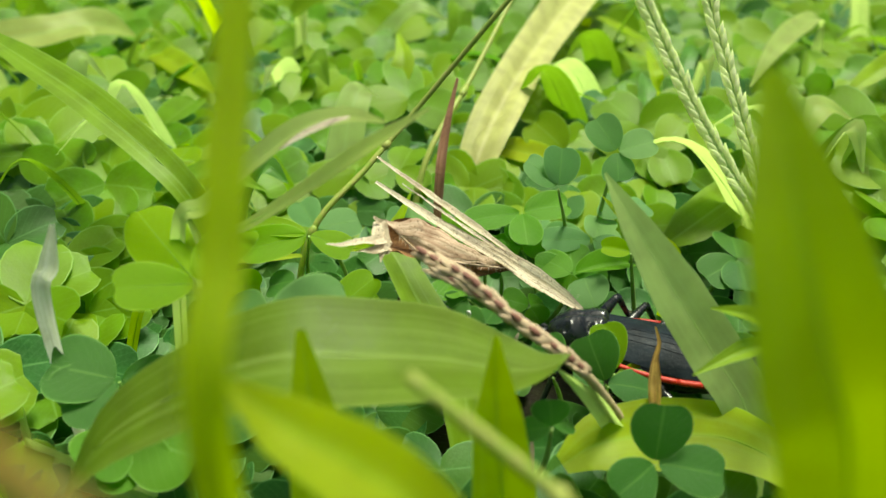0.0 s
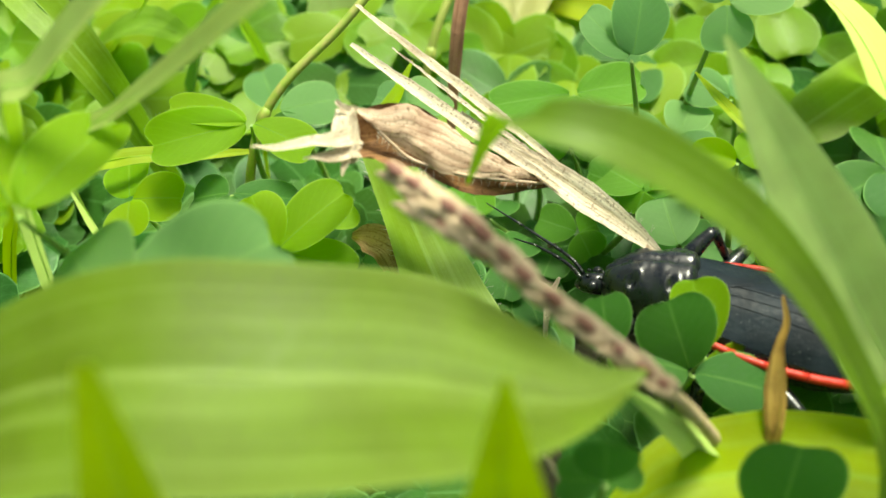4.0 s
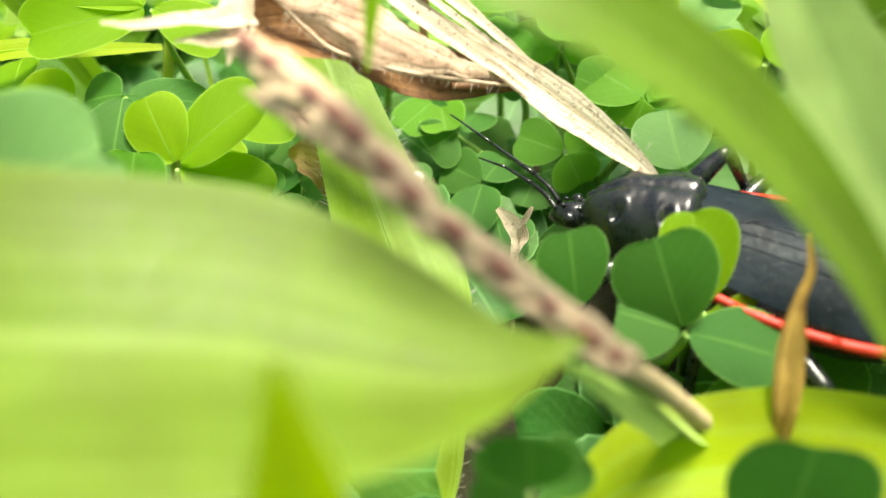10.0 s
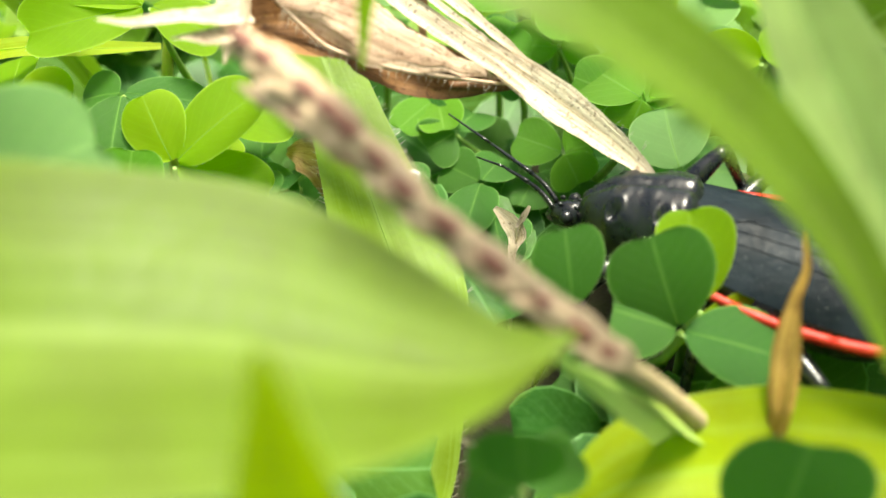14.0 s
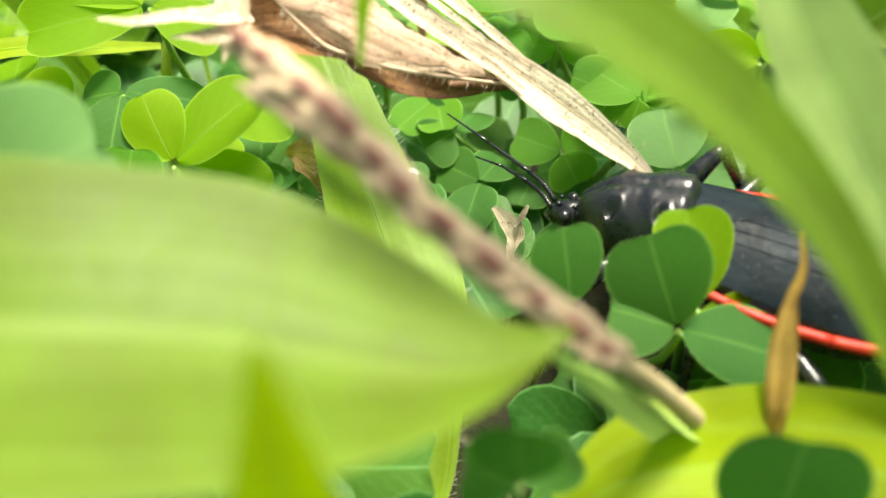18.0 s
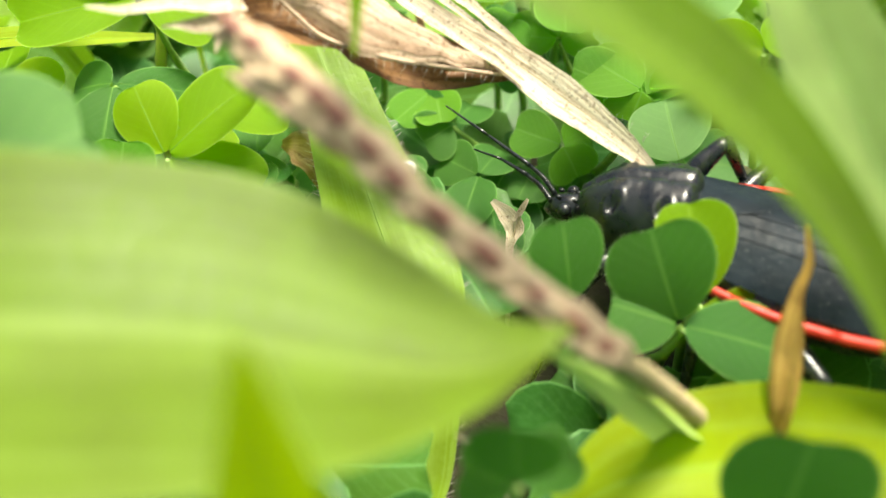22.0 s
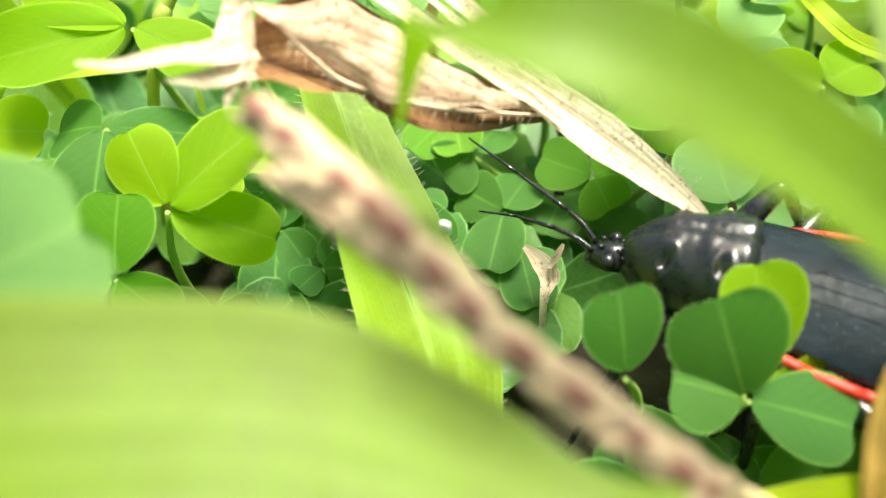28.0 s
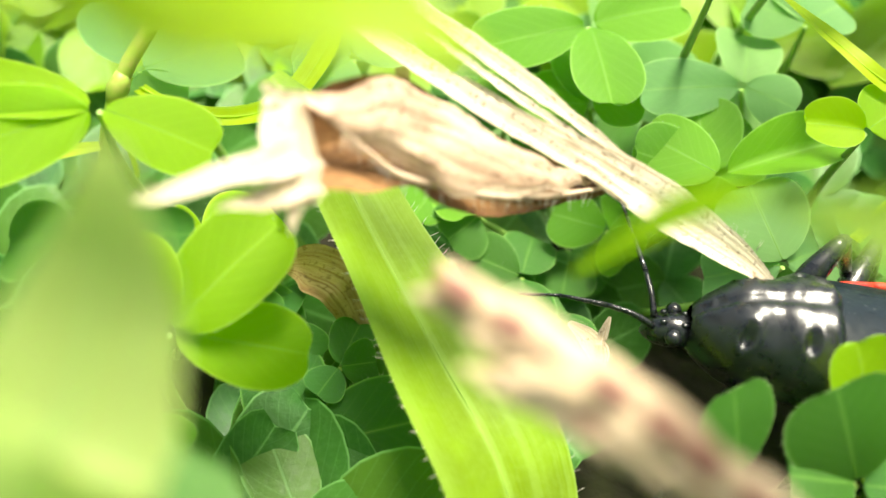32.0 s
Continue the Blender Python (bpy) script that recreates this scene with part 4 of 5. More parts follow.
grass("pale pointed grass leaf hanging over clover", strap([(49.9, 75.3, 22.0), (59.3, 90.4, 26.0), (68.6, 103.0, 28.0), (78.6, 114.0, 26.0), (80.6, 118.0, 0.4)], (0.4, 4.3, 5.9, 3.4, 2.0), (0.0, -0.5, 0.86), 24, 8, 0.1, 0.03, 74), "pale", 8)
grass("yellow-green grass blade slanting behind seed spikes", strap([(64.5, 66.5, 22.0), (71.6, 70.5, 26.0), (81.4, 77.9, 28.0), (112.1, 117.8, 22.0), (114.1, 121.8, 0.4)], (0.5, 4.2, 5.5, 5.8, 3.5), (0.0, -0.5, 0.86), 24, 8, 0.1, 0.03, 75), "lime", 8)
grass("broad green grass blade lying low beside seed spikes", strap([(22.6, 28.2, 10.0), (27.0, 29.6, 13.0), (34.0, 35.0, 15.0), (44.1, 46.5, 14.0), (46.1, 50.5, 0.4)], (1.7, 6.9, 7.8, 5.5, 3.3), (0.0, -0.5, 0.86), 24, 8, 0.1, 0.03, 76), "bright", 8)
grass("withered yellow grass leaf end among clover", strap([(54.3, 61.6, 18.0), (51.2, 49.9, 18.0), (51.2, 43.2, 16.0), (54.1, 43.3, 12.0), (56.1, 47.3, 0.4)], (1.0, 3.7, 4.1, 2.7, 1.6), (0.0, -0.5, 0.86), 24, 8, 0.1, 0.03, 77), "yellow", 8)
grass("narrow grass blade crossing over far clover", strap([(2.0, 52.2, 12.0), (-4.4, 48.3, 13.0), (-10.1, 46.0, 13.0), (-16.9, 49.0, 10.0), (-14.899999999999999, 53.0, 0.4)], (0.3, 1.1, 1.4, 1.2, 0.7), (0.0, -0.5, 0.86), 24, 8, 0.1, 0.03, 78), "green", 8)
grass("yellowing broad leaf lying under far clover", strap([(10.2, 53.2, 14.0), (4.6, 55.8, 15.0), (-2.0, 61.0, 15.0), (-6.8, 71.5, 12.0), (-4.8, 75.5, 0.4)], (1.9, 5.5, 6.1, 3.7, 2.2), (0.0, -0.5, 0.86), 24, 8, 0.1, 0.03, 79), "lime", 8)
grass("green grass blade leaning from far clover", strap([(27.4, 74.4, 30.0), (27.2, 63.5, 28.0), (29.9, 66.5, 22.0), (34.9, 80.2, 14.0), (36.9, 84.2, 0.4)], (0.8, 2.9, 3.5, 2.7, 1.6), (0.0, -0.5, 0.86), 24, 8, 0.1, 0.03, 80), "lime", 8)
grass("bright grass blade leaning from far clover", strap([(-24.2, 89.3, 30.0), (-22.6, 80.8, 26.0), (-26.2, 75.9, 20.0), (-28.5, 78.4, 14.0), (-26.5, 82.4, 0.4)], (0.8, 4.9, 6.1, 3.8, 2.3), (0.0, -0.5, 0.86), 24, 8, 0.1, 0.03, 81), "lime", 8)
grass("bright grass blade standing in far clover", strap([(-66.0, 136.3, 34.0), (-67.2, 119.6, 30.0), (-71.9, 120.5, 24.0), (-79.7, 141.7, 14.0), (-77.7, 145.7, 0.4)], (0.9, 3.8, 4.5, 3.3, 2.0), (0.0, -0.5, 0.86), 24, 8, 0.1, 0.03, 82), "lime", 8)
grass("grass blade leaning sideways in far clover", strap([(-74.7, 110.9, 40.0), (-74.9, 117.1, 32.0), (-75.1, 126.9, 24.0), (-78.8, 144.8, 14.0), (-76.8, 148.8, 0.4)], (0.8, 3.4, 4.6, 4.0, 2.4), (0.0, -0.5, 0.86), 24, 8, 0.1, 0.03, 83), "lime", 8)

grass("thin bright grass blade curving up behind the husk", strap([(-17.9, 21.3, 23.0), (-19.8, 18.1, 20.0), (-22.4, 15.2, 18.0), (-25.9, 14.9, 17.0), (-29.8, 15.9, 17.0), (-34.7, 21.2, 15.0), (-36.7, 24.2, 0.4)], (0.2, 1.7, 1.5, 1.3, 1.0, 0.7, 0.4), (0.0, -0.5, 0.86), 30, 8, 0.12, 0.03, 84), "lime", 8)
grass("narrow green grass blade slanting over far leaves", strap([(10.4, 20.0, 23.0), (11.8, 14.4, 23.0), (14.0, 10.9, 22.0), (19.8, 9.8, 18.0), (17.8, 12.8, 0.4)], (0.2, 1.2, 1.3, 1.3, 0.8), (0.0, -0.5, 0.86), 30, 8, 0.12, 0.03, 85), "lime", 8)

# scattered grass in the clover behind
tuft = random.Random(21)
kinds = []
for k in range(9):
    h, lean, w = tuft.uniform(18, 38), tuft.uniform(10, 36), tuft.uniform(1.8, 5.5) if k < 6 else tuft.uniform(6.0, 9.0)
    me = strap([(lean * 1.15, 0, h * tuft.uniform(0.75, 0.95)), (lean * 0.75, 1, h), (lean * 0.3, 1, h * 0.6), (0, 0, 0)], (0.3, w * 0.8, w, w * 0.6), (-0.3, -0.4, 0.85), 18, 6, 0.12, 0.03, 40 + k)
    kinds.append(grass("arching green grass blade growing through the clover", me, ("bright", "green", "bright", "pale", "green", "bright", "bright", "bright", "pale")[k], 6, (), (0, 0, 0)))
spots = []
while len(spots) < 135:
    y = 30 + 300 * tuft.random() ** 1.3
    x = tuft.uniform(-1, 1) * (60 + 0.55 * y) - 6
    if y < 70 and abs(x) < 25:
        continue
    spots.append((x, y))
for k, (x, y) in enumerate(spots):
    m = pose(x * MM, y * MM, 0, 0, 0, tuft.uniform(0, 360))
    if k < len(kinds):
        kinds[k].matrix_world = m
    else:
        copy_thing(kinds[k % len(kinds)], m)



def seedling():
    """A small plant with narrow pointed leaves round one point."""
    hub = vec((25.0, -16.8, 23.5))
    foot = Vector((hub.x + 0.002, hub.y + 0.004, 0.0004))
    thing = tagged(new("seedling", None), "small seedling with narrow pointed bright green leaves", "seedling")
    thing.location = foot
    o = foot / MM
    for k, tip in enumerate(((15.2, -17.9, 28.0), (13.3, -21.6, 22.2), (21.9, -22.8, 19.5), (29.8, -15.3, 25.6), (27.3, -18.8, 21.9))):
        mid = tuple((a * 0.5 + b * 0.5) for a, b in zip(hub / MM, tip))
        me = strap([tuple(Vector(tip) - o), (mid[0] - o.x, mid[1] - o.y, mid[2] - o.z + 1.0), tuple(hub / MM - o)], (0.2, 2.3, 0.5), (0, -0.5, 0.86), 16, 6, 0.3, 0.02, 60 + k)
        part("leaf", me, BLADE["bright"], thing)
    part("stem", tube([hub - foot, (hub - foot) * 0.5, Vector((0, 0, 0))], (0.4 * MM, 0.5 * MM), 7, 8), STEM, thing)


seedling()

# leaf sheath along the lower side of the dry spike's stalk
grass("folded green leaf sheath along a dry spike's stalk", strap([(-0.6, -22.4, 23.4), (3.6, -20.8, 18.0), (7.4, -17.8, 10.4), (9.4, -16.4, 6.0), (10.8, -15.8, 3.0), (11.2, -15.4, 0.4)], (0.3, 2.0, 2.4, 2.2, 2.0, 1.6), (-0.3, -0.7, 0.6), 24, 8, 0.25, 0.02, 23), "pale", 8)

# ---- golden dry leaf ----
gold = strap([(12.2, -10.0, 20.2), (12.5, -11.2, 18.8), (12.0, -12.4, 17.5), (11.6, -14.4, 16.2), (11.3, -16.4, 14.9), (11.2, -17.8, 12.0), (11.0, -19.0, 0.4)], (0.2, 0.45, 0.7, 1.4, 1.6, 1.4, 0.9), (-0.3, -0.6, 0.8), 40, 10, 0.22, 0.12, 15, 40)
twisted = tagged(new("dry_leaf", None), "small twisted golden-brown dry leaf standing among clover", "dry leaf")
twisted.location = vec((11.0, -19.0, 0.4))
spine = [gold.vertices[k * 11 + 5].co - twisted.location for k in range(0, 40, 3)]
for v in gold.vertices:
    v.co -= twisted.location
part("blade", gold, GOLD, twisted)
part("midrib", tube(spine, (0.03 * MM, 0.10 * MM), 6, 30), GOLD, twisted, "raised golden rib")



def scrap(label, mids, widths, material, seed, twist=60):
    me = strap([tuple(a - b for a, b in zip(m, mids[0])) for m in mids], widths, (0.1, -0.5, 0.85), 18, 6, 0.25, 0.08, seed, twist)
    me.materials.append(material)
    ob = tagged(new("plant_scrap", me), label, "dry leaf")
    ob.location = vec(mids[0])
    return ob


torn = scrap("torn whitish-brown dry leaf scrap caught between leaves", [(-5.2, 2.0, 10.6), (-4.1, 1.3, 10.0), (-3.4, 0.6, 9.2), (-3.7, -0.6, 8.0), (-3.6, -1.4, 0.4)], (0.4, 1.4, 1.5, 0.5, 0.3), STRAW, 51, 15)
# the lens keeps its focus on this scrap beside the bug's head
cam.data.dof.focus_object = torn
scrap("curled pale dry leaf scrap caught between leaves", [(-2.6, 2.2, 10.8), (-3.2, 1.2, 10.0), (-3.5, 0.4, 9.0), (-3.8, -0.4, 0.4)], (0.2, 0.8, 0.7, 0.3), STRAW, 58, 140)
scrap("brown dry leaf lying under green leaves", [(-23.0, 7.8, 10.4), (-21.0, 7.3, 10.6), (-18.4, 5.6, 9.6), (-17.0, 5.0, 0.4)], (0.6, 3.4, 3.6, 1.0), STRAW_BROWN, 52, 10)
scrap("pale dry stalk poking out below a grass leaf", [(-4.6, -21.2, 15.0), (-3.8, -20.2, 12.4), (-3.0, -19.4, 9.0), (-2.6, -19.0, 0.4)], (0.2, 0.5, 0.6, 0.5), STRAW, 53)
scrap("pale dry stalk poking out below a grass leaf", [(-3.4, -21.4, 15.2), (-2.8, -20.2, 12.4), (-2.4, -19.2, 9.0), (-2.0, -18.6, 0.4)], (0.2, 0.4, 0.5, 0.4), STRAW, 54)
scrap("beige dry straw scrap behind the bug", [(9.5, 8.0, 13.0), (11.6, 6.4, 11.4), (14.0, 6.0, 10.0), (17.0, 6.0, 0.4)], (0.5, 1.3, 1.4, 1.0), STRAW, 55)
scrap("reddish-brown withered leaf standing behind the straw", [(-11.0, 36.0, 36.0), (-13.0, 31.0, 28.0), (-14.0, 27.0, 20.0), (-15.0, 25.0, 0.4)], (0.4, 1.5, 1.8, 1.4), RUST, 56)

scrap("upright whitish dry husk between green leaves", [(-54.5, -11.8, 34.5), (-54.9, -13.9, 30.6), (-56.0, -15.3, 26.1), (-56.8, -14.1, 0.4)], (0.6, 2.2, 2.2, 1.2), BLEACHED, 57, 5)

speck = lathe([tuple(v * MM for v in r) for r in ((-0.9, 0.08, 0.08, 0), (-0.5, 0.26, 0.2, 0.05), (0.0, 0.32, 0.3, 0.1), (0.5, 0.2, 0.22, 0.0), (0.8, 0.06, 0.06, -0.05))], 9)
for v in speck.vertices:
    v.co += v.co.normalized() * 0.12 * MM * noise.noise(v.co * 2600)
speck.materials.append(WHITE)
tagged(new("petal_scrap", speck), "tiny shrivelled white petal scrap on a blade's edge", "plant scrap").matrix_world = pose(-0.0095, -0.0049, 0.0185, 0, 60, 70)

# ---- clover plants ----
clover((7.1, -10.2, 12.1), [(4.6, -8.6, 17.9, 6.4, 0.0), (3.0, -10.6, 14.0, 5.2, 0.0), (12.6, -11.5, 12.4, 5.0, 0.0)], "deep", 0)
clover((7.6, -9.6, 11.3), [(13.6, -8.4, 12.4, 3.9, 0.0)], "young")
clover((8.4, -8.7, 12.6), [(7.2, -5.6, 17.9, 5.0, 0.0)], "young", 3)
clover((0.7, -9.8, 12.9), [(-0.1, -8.2, 17.8, 4.7, 0.0)], "deep", 0)
clover((-0.3, 11.6, 9.0), [(-4.5, 12.4, 10.0, 4.3, 0.0), (1.4, 9.9, 7.0, 4.2, 0.0), (2.3, 15.0, 8.0, 3.8, 0.0)], "mid")
clover((7.8, 3.2, 14.0), [(6.3, 7.9, 16.5, 6.1, 0.0), (13.1, 6.6, 12.0, 5.3, 0.0), (3.7, 5.0, 11.0, 4.9, 0.0)], "pale")
clover((5.6, 11.3, 14.0), [(0.2, 10.5, 17.0, 4.9, 0.0), (5.5, 16.5, 17.0, 5.4, 0.0), (10.6, 15.9, 15.0, 5.8, 0.0)], "mid")
clover((-1.2, 18.3, 15.0), [(-1.5, 22.0, 18.0, 5.0, 0.0), (-5.7, 19.0, 15.0, 4.6, 0.0), (1.9, 17.2, 17.0, 4.2, 0.0)], "mid")
clover((-7.0, 19.1, 13.0), [(-8.9, 23.4, 15.0, 4.5, 0.0), (-3.7, 18.8, 11.0, 4.5, 0.0), (-11.2, 21.0, 14.0, 4.5, 0.0)], "deep")
clover((-6.9, 8.3, 8.0), [(-7.6, 2.2, 8.0, 4.4, 0.0), (-10.5, 10.6, 8.0, 4.3, 0.0), (-5.4, 12.7, 8.0, 4.3, 0.0)], "deep")
clover((-5.5, 5.3, 7.0), [(-4.4, -0.2, 7.0, 4.0, 0.0), (-3.3, 2.5, 7.0, 3.6, 0.0), (-7.1, 1.5, 7.0, 3.6, 0.0)], "deep")
clover((-9.5, 12.4, 10.0), [(-14.7, 16.2, 11.0, 3.8, 0.0), (-11.9, 10.8, 9.0, 4.5, 0.0), (-8.2, 16.4, 10.0, 4.4, 0.0)], "deep")
clover((-2.4, 12.7, 6.0), [(0.0, 13.4, 6.0, 4.7, 0.0), (-3.6, 8.4, 6.0, 4.3, 0.0), (0.2, 9.9, 5.0, 4.4, 0.0)], "deep")
clover((-14.6, 8.7, 8.0), [(-11.5, 7.5, 8.0, 4.0, 0.0), (-11.0, 4.0, 8.0, 3.9, 0.0), (-14.3, 4.1, 7.0, 3.7, 0.0)], "deep")
clover((-27.4, -1.8, 15.9), [(-29.9, 0.6, 20.0, 4.4, 0.0), (-21.8, 1.8, 20.6, 5.0, 0.0), (-20.3, -2.9, 15.1, 4.3, 0.0)], "young")
clover((-31.0, 7.4, 23.2), [(-39.2, 8.2, 24.8, 3.4, 0.0), (-39.6, 3.5, 22.8, 5.0, 0.0), (-24.9, 5.2, 22.2, 4.2, 0.0)], "young")
clover((-42.4, 3.5, 17.0), [(-37.1, 3.2, 18.0, 4.7, 0.0), (-41.6, -0.8, 16.0, 4.5, 0.0), (-45.0, 9.8, 18.0, 4.8, 0.0)], "young")
clover((-32.1, 2.2, 19.0), [(-31.9, -2.4, 16.4, 5.9, 0.0), (-26.3, 3.2, 18.2, 3.4, 0.0), (-36.5, 3.0, 18.0, 4.4, 0.0)], "deep")
clover((-30.3, -5.2, 13.0), [(-30.1, -2.4, 17.6, 5.2, 0.0), (-35.0, -4.9, 12.0, 4.4, 0.0), (-27.2, -6.0, 10.0, 3.9, 0.0)], "mid")
clover((-37.7, -1.1, 13.0), [(-35.8, 1.8, 12.0, 4.6, 0.0), (-40.6, -2.4, 13.0, 4.9, 0.0)], "mid")
clover((-32.2, 18.9, 18.0), [(-26.0, 22.3, 18.5, 5.5, 0.0), (-37.0, 28.7, 19.0, 5.3, 0.0), (-30.5, 17.7, 15.0, 3.9, 0.0)], "pale")
clover((-30.5, -21.5, 25.6), [(-22.2, -15.0, 28.6, 8.2, 0.0), (-38.0, -14.5, 26.0, 8.0, 0.0)], "pale")
clover((-25.5, 8.1, 9.0), [(-28.4, 5.7, 10.0, 4.2, 0.0), (-22.3, 4.0, 8.0, 3.6, 0.0), (-26.6, 12.4, 10.0, 4.1, 0.0)], "deep")
clover((-22.0, -2.9, 5.4), [(-13.8, -2.4, 8.1, 6.4, 0.0), (-23.1, 2.2, 8.9, 5.6, 0.0), (-23.3, -7.9, 2.4, 5.0, 0.0)], "deep")
clover((-22.8, 4.0, 9.0), [(-23.0, 7.5, 9.0, 3.3, 0.0), (-25.0, 5.7, 9.0, 3.2, 0.0), (-20.7, 1.8, 8.0, 3.2, 0.0)], "deep")
clover((-19.3, 1.3, 8.0), [(-17.9, 5.2, 8.0, 2.9, 0.0), (-16.9, 1.6, 8.0, 3.1, 0.0), (-20.6, -0.7, 8.0, 2.7, 0.0)], "deep")
clover((-1.1, 22.5, 19.0), [(-9.5, 18.5, 20.0, 4.6, 0.0), (-0.7, 14.9, 18.0, 5.1, 0.0), (6.3, 23.6, 20.5, 5.0, 0.0)], "mid")
clover((9.2, 17.5, 17.0), [(1.4, 16.1, 18.0, 4.4, 0.0), (12.0, 24.0, 18.0, 4.9, 0.0), (12.4, 15.1, 17.0, 4.0, 0.0)], "pale")
clover((5.2, 9.2, 16.0), [(0.7, 12.7, 17.0, 5.6, 0.0), (14.4, 12.0, 17.0, 4.3, 0.4), (4.4, 7.9, 14.0, 4.8, 0.0)], "mid")
clover((15.2, 22.5, 19.0), [(18.0, 24.0, 20.0, 5.0, 0.0), (14.6, 26.5, 20.0, 5.1, 0.0), (10.7, 23.9, 20.0, 4.6, 0.0)], "pale")
clover((12.8, 8.4, 20.0), [(8.5, 8.3, 21.0, 3.1, 0.4), (15.5, 9.9, 21.0, 4.2, 0.0)], "young")
clover((-6.4, 17.6, 15.0), [(-9.5, 20.4, 16.0, 4.1, 0.0), (-3.5, 17.6, 15.0, 4.1, 0.0), (-5.2, 21.8, 16.0, 3.7, 0.0)], "mid")
clover((-18.0, 18.6, 19.0), [(-21.0, 16.1, 18.0, 5.0, 0.0), (-21.8, 19.2, 20.0, 4.6, 0.0), (-14.9, 21.4, 20.0, 5.5, 0.0)], "pale")
clover((-11.6, 16.1, 11.0), [(-10.3, 11.5, 11.0, 3.9, 0.0), (-14.1, 11.6, 11.0, 3.5, 0.0), (-12.4, 18.2, 12.0, 3.8, 0.0)], "mid")
clover((-38.2, -16.5, 30.0), [(-49.2, -4.7, 34.0, 6.7, 0.0), (-34.9, -8.3, 33.0, 5.6, 0.0), (-45.2, -20.4, 32.0, 5.6, 0.0)], "young")
clover((-26.7, 5.3, 14.0), [(-29.7, 5.8, 15.0, 4.8, 0.0), (-23.0, 9.7, 14.0, 5.5, 0.0), (-26.9, 2.6, 13.0, 4.8, 0.0)], "young")
clover((2.6, 28.8, 12.0), [(0.8, 35.1, 13.0, 5.8, 0.0), (6.4, 38.2, 12.0, 6.6, 0.0), (0.2, 25.8, 11.0, 5.6, 0.0)], "pale")
clover((10.1, 24.0, 13.0), [(2.8, 22.2, 14.0, 6.8, 0.0), (15.7, 25.8, 13.0, 6.0, 0.0), (9.6, 17.0, 12.0, 6.9, 0.0)], "pale")
clover((9.0, 44.4, 14.0), [(2.2, 48.5, 15.0, 8.1, 0.0), (14.3, 42.9, 13.0, 7.0, 0.0), (7.3, 33.9, 13.0, 6.4, 0.0)], "deep")
clover((22.7, 68.1, 14.0), [(17.0, 68.2, 14.0, 6.9, 0.0), (31.1, 64.3, 13.0, 9.1, 0.0), (19.5, 55.3, 12.0, 8.9, 0.0)], "deep")
clover((-49.2, -16.2, 17.0), [(-56.6, -17.1, 20.0, 8.1, 0.0), (-54.3, -21.0, 17.0, 8.0, 0.0), (-43.4, -14.7, 15.0, 7.0, 0.0)], "deep")
clover((-47.3, -22.0, 14.0), [(-49.4, -26.9, 14.0, 7.0, 0.0), (-38.7, -24.5, 14.0, 8.9, 0.0), (-44.0, -27.2, 12.0, 7.7, 0.0)], "mid")
clover((8.7, -12.3, 6.0), [(-0.2, -8.9, 6.0, 5.1, 0.0), (12.7, -11.4, 7.0, 5.0, 0.0), (5.8, -17.1, 5.0, 4.9, 0.0)], "deep")
clover((34.8, -5.4, 20.0), [(29.2, -1.9, 21.0, 6.8, 0.0), (41.7, -1.9, 19.0, 7.5, 0.0), (37.3, -11.4, 19.0, 6.6, 0.0)], "mid")
clover((32.3, 20.3, 12.0), [(26.3, 15.3, 12.0, 6.3, 0.0), (32.1, 13.7, 11.0, 6.7, 0.0), (33.5, 27.7, 13.0, 7.5, 0.0)], "deep")
clover((34.1, 5.1, 10.0), [(30.9, 9.3, 10.0, 5.9, 0.0), (38.0, 9.3, 10.0, 6.7, 0.0), (37.2, 2.5, 9.0, 6.1, 0.0)], "deep")
clover((29.7, -21.0, 18.0), [(26.2, -20.4, 19.0, 5.3, 0.0), (31.2, -25.2, 18.0, 6.8, 0.0), (34.9, -17.3, 18.0, 6.5, 0.0)], "mid")
clover((-61.4, 52.9, 18.0), [(-55.6, 51.4, 18.0, 7.9, 0.0), (-61.9, 44.7, 18.0, 7.7, 0.0), (-63.9, 65.2, 18.0, 8.2, 0.0)], "young")
clover((10.0, -24.2, 12.6), [(10.5, -22.9, 19.2, 6.6, 0.0), (17.0, -26.0, 12.9, 5.6, 0.0), (5.8, -28.0, 11.6, 5.6, 0.0)], "deep", 0)
clover((-1.4, -25.9, 19.0), [(-1.7, -25.5, 22.0, 3.9, 0.0), (1.3, -22.2, 17.0, 3.0, 0.0), (-4.4, -24.3, 17.0, 2.7, 0.0)], "deep")
clover((11.4, 17.7, 30.9), [(8.4, 19.2, 35.6, 5.0, 0.0), (16.7, 17.9, 32.8, 5.0, 0.0), (11.6, 14.6, 27.8, 4.8, 0.0)], "pale")
clover((2.9, 12.9, 27.6), [(-1.3, 13.9, 31.5, 4.4, 0.0), (3.7, 15.0, 32.9, 5.2, 0.0)], "pale")


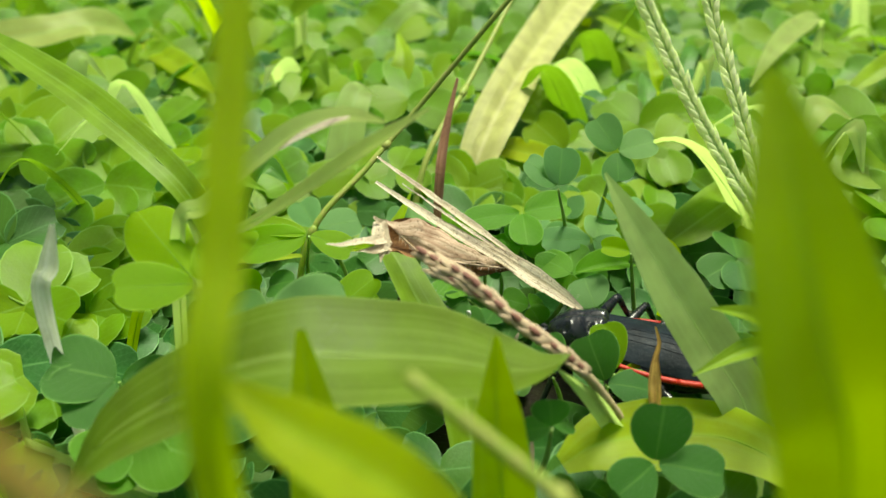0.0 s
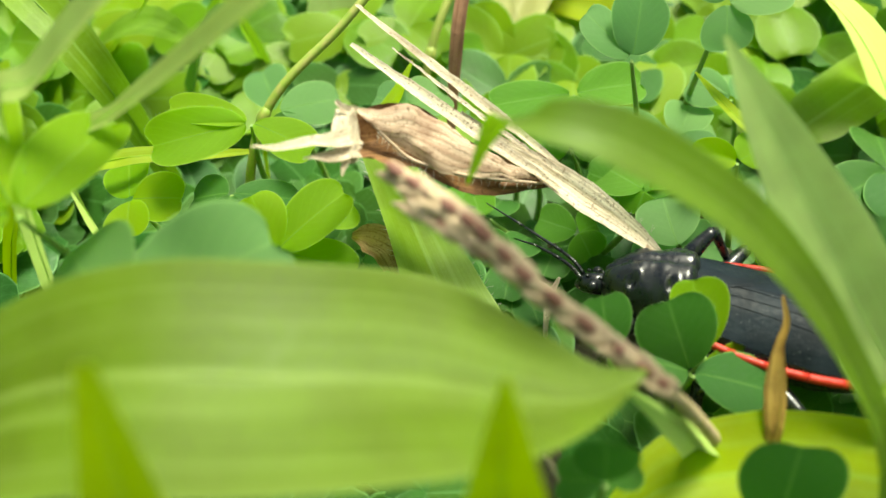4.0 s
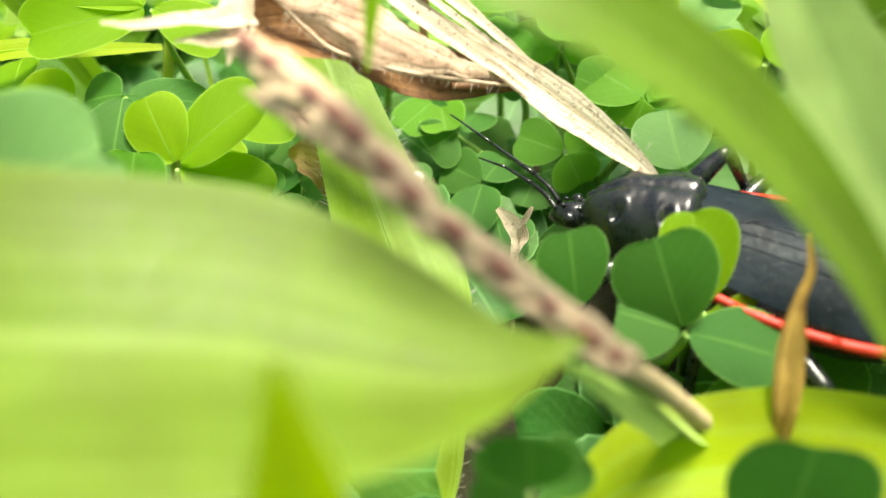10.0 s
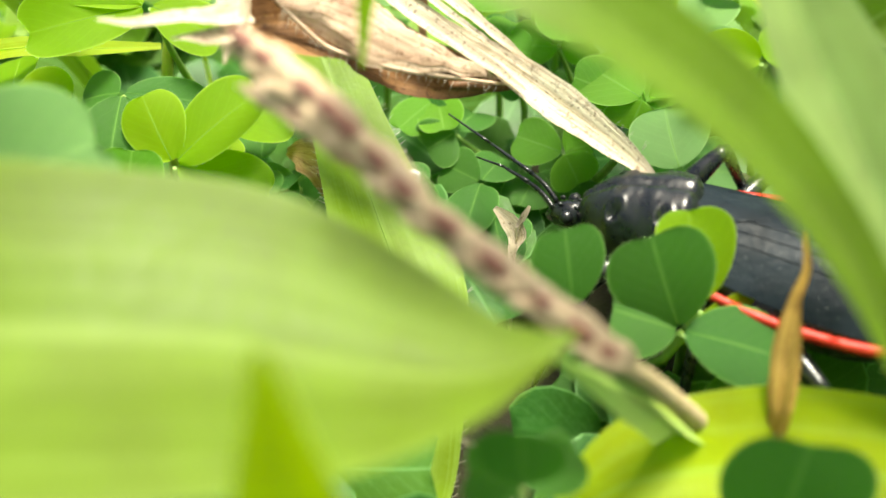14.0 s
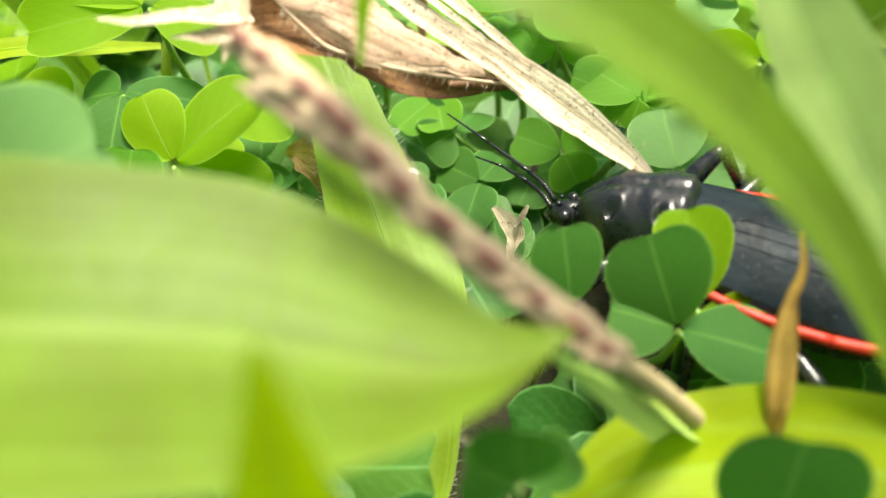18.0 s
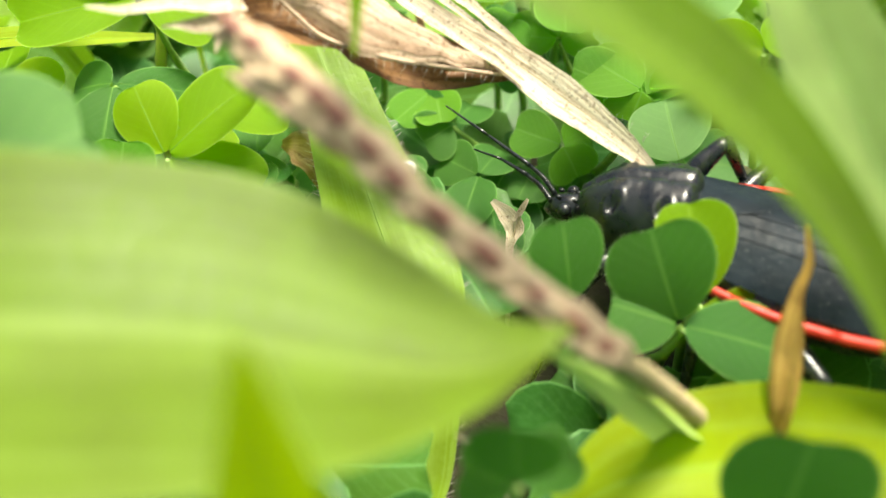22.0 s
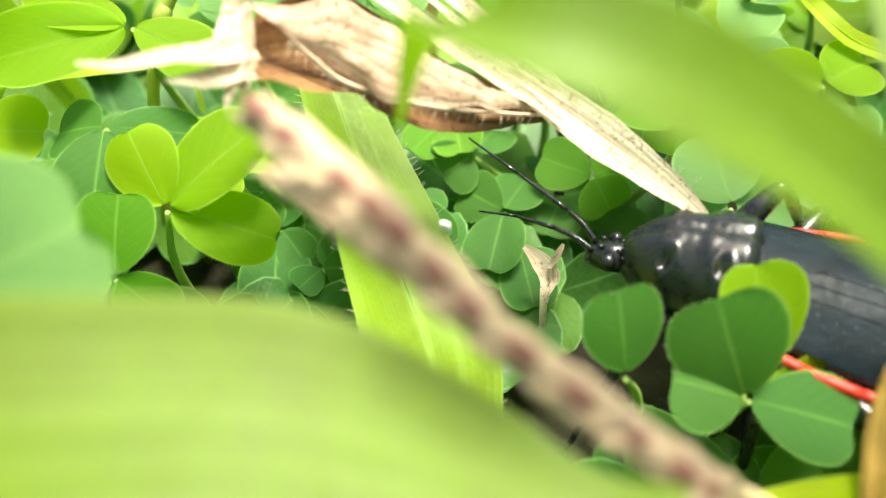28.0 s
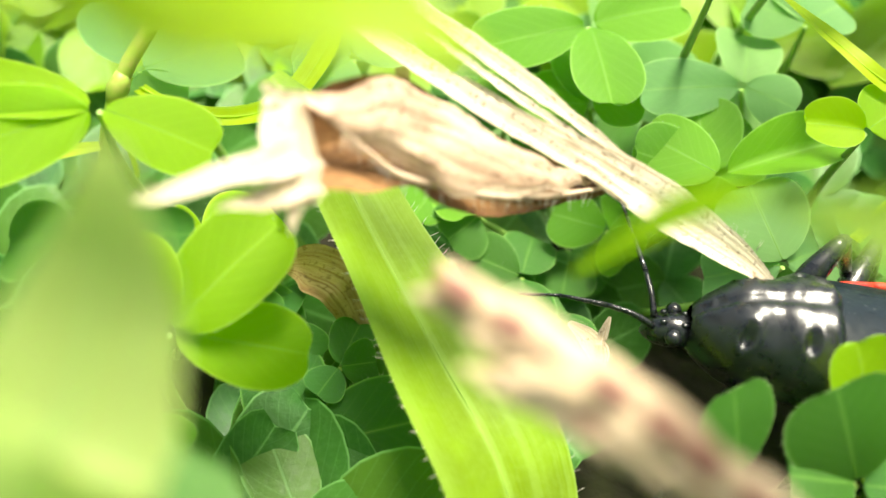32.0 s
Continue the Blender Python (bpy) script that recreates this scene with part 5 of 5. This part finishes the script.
# ---- clover field ----
def field():
    """The rest of the clover, too many to count."""
    rnd = random.Random(11)
    coarse = [leaflet_mesh(c, 0.11, 0.02, 30 + k, 8, 4) for k, c in enumerate((0.05, 0.15, -0.05, 0.2))]
    forms = []
    for me in coarse:
        co = np.array([v.co for v in me.vertices])
        fa = np.array([p.vertices for p in me.polygons])
        uv = np.array([((i % 5) / 4, (i // 5) / 8) for i in range(len(co))])
        forms.append((co, fa, uv))
    for tone in ("deep", "young"):
        V, F, U, base = [], [], [], 0
        count = 5400 if tone == "deep" else 2500
        for k in range(count):
            y = -60 + 520 * rnd.random() ** 1.7
            x = rnd.uniform(-1, 1) * (70 + 0.55 * max(y, 0))
            if k % 3 == 2:
                x, y = rnd.uniform(-330, 330), rnd.uniform(-280, 460)
            far = min(max((y - 18) / 40, 0), 1)
            wide = min(max((abs(x + 10) - 45) / 20, 0), 1)
            low = max(far, wide)
            if tone == "young":
                if low < 0.35:
                    continue
                z = 6 + rnd.uniform(3, 15) * low
            else:
                z = rnd.uniform(1.5, 5.5) + rnd.uniform(0, 12) * low
            if low < 0.4 and math.hypot(x - 4, (y + 3) * 1.3) < 13:
                continue
            if any((Vector((x, y, z)) - h * 1000).length < 4 for h in CLOVERS):
                continue
            hub = Vector((x, y, z))
            turn = rnd.uniform(0, 6.28)
            size = rnd.uniform(5.4, 7.6) * (1 + 0.45 * low)
            if low < 0.3 and rnd.random() < 0.62:
                continue
            for q in range(3):
                a = turn + q * 2.09 + rnd.uniform(-0.25, 0.25)
                tip = hub + Vector((math.cos(a), math.sin(a), rnd.uniform(-0.1, 0.4) + 0.3 * math.sin(a))) * size
                m = np.array(leaf_pose(hub * MM, tip * MM, size * rnd.uniform(0.8, 1.0) * MM, FACE + Vector((rnd.uniform(-0.35, 0.35), rnd.uniform(-0.55, 0.15), 0))))
                co, fa, uv = rnd.choice(forms)
                V.append(co @ m[:3, :3].T + m[:3, 3])
                F.append(fa + base)
                U.append(uv)
                base += len(co)
        me = bpy.data.meshes.new("clover_field")
        V, F, U = np.concatenate(V), np.concatenate(F), np.concatenate(U)
        me.from_pydata(V, [], F.tolist())
        layer = me.uv_layers.new(name="UVMap")
        layer.data.foreach_set("uv", U[F.ravel()].ravel())
        me.polygons.foreach_set("use_smooth", [True] * len(F))
        me.materials.append(FIELD[tone])
        tagged(new("clover_field", me), "dense low clover with " + ("dark green" if tone == "deep" else "fresh green") + " leaflets covering the ground", "clover", kind="stuff")


field()


# ---- what moves ----
def motions():
    """The antennae swing forward near the end, and grass blades sway into view."""
    first, second = feelers
    walk(first, [(t, pose(-0.0010, 0.0004, 0.0003, 0, 0, a)) for t, a in ((0.0, 0.0), (28.0, 0.0), (29.0, -6.0), (30.0, -36.0), (31.0, -40.0), (32.0, -44.0))])
    walk(second, [(t, pose(-0.0010, -0.0003, 0.0003, 0, 0, a)) for t, a in ((0.0, 0.0), (24.5, 0.0), (28.0, 20.0), (30.0, 22.0), (32.0, 22.0))])

    # blades that the passing camera brushes aside
    foot = arching.location.copy()
    walk(arching, [(t, pose(*foot, a, b, c)) for t, a, b, c in ((0.0, 75.0, 0.0, 0.0), (2.0, 70.0, 0.0, 0.0), (2.15, 34.0, -6.0, 14.0), (2.3, 12.0, -6.0, 10.0), (2.5, 2.0, 2.0, 2.0), (2.9, 0.0, 1.5, 0.0), (3.6, 0.0, 0.0, 0.0), (32.0, 0.0, 0.0, 0.0))])
    foot = wide.location.copy()
    walk(wide, [(t, pose(*foot, a, b, 0)) for t, a, b in ((0.0, 0.0, 0.0), (1.5, 0.0, 2.0), (2.2, -6.0, 9.0), (2.5, -14.0, -1.0), (2.9, -14.0, 3.0), (3.4, -14.0, 12.0), (4.2, -14.0, 24.0), (6.0, 0.0, 40.0), (32.0, 0.0, 40.0))])
    foot = brownish.location.copy()
    walk(brownish, [(t, pose(foot.x + x * MM, foot.y + y * MM, foot.z + z * MM)) for t, x, y, z in ((0.0, -1.4, -1.8, -4.0), (0.4, -0.5, -0.9, -2.0), (0.8, 0.0, 0.0, 0.0), (1.0, 0.0, 0.0, 0.0), (1.4, -1.6, -1.0, -1.4), (1.8, -4.0, -3.0, -5.0), (2.2, -8.0, -6.0, -12.0), (32.0, -10.0, -8.0, -16.0))])
    foot = leaning.location.copy()
    walk(leaning, [(t, pose(*foot, 0, a, 0)) for t, a in ((0.0, -80.0), (30.8, -72.0), (31.2, -36.0), (31.5, -12.0), (31.75, -4.0), (32.0, 0.0))])
    foot = swaying.location.copy()
    walk(swaying, [(t, pose(*foot, 0, 0, a)) for t, a in ((0.0, 110.0), (28.5, 110.0), (30.0, 44.0), (30.6, 18.0), (31.0, 4.0), (31.4, 1.5), (32.0, 0.0))])


motions()
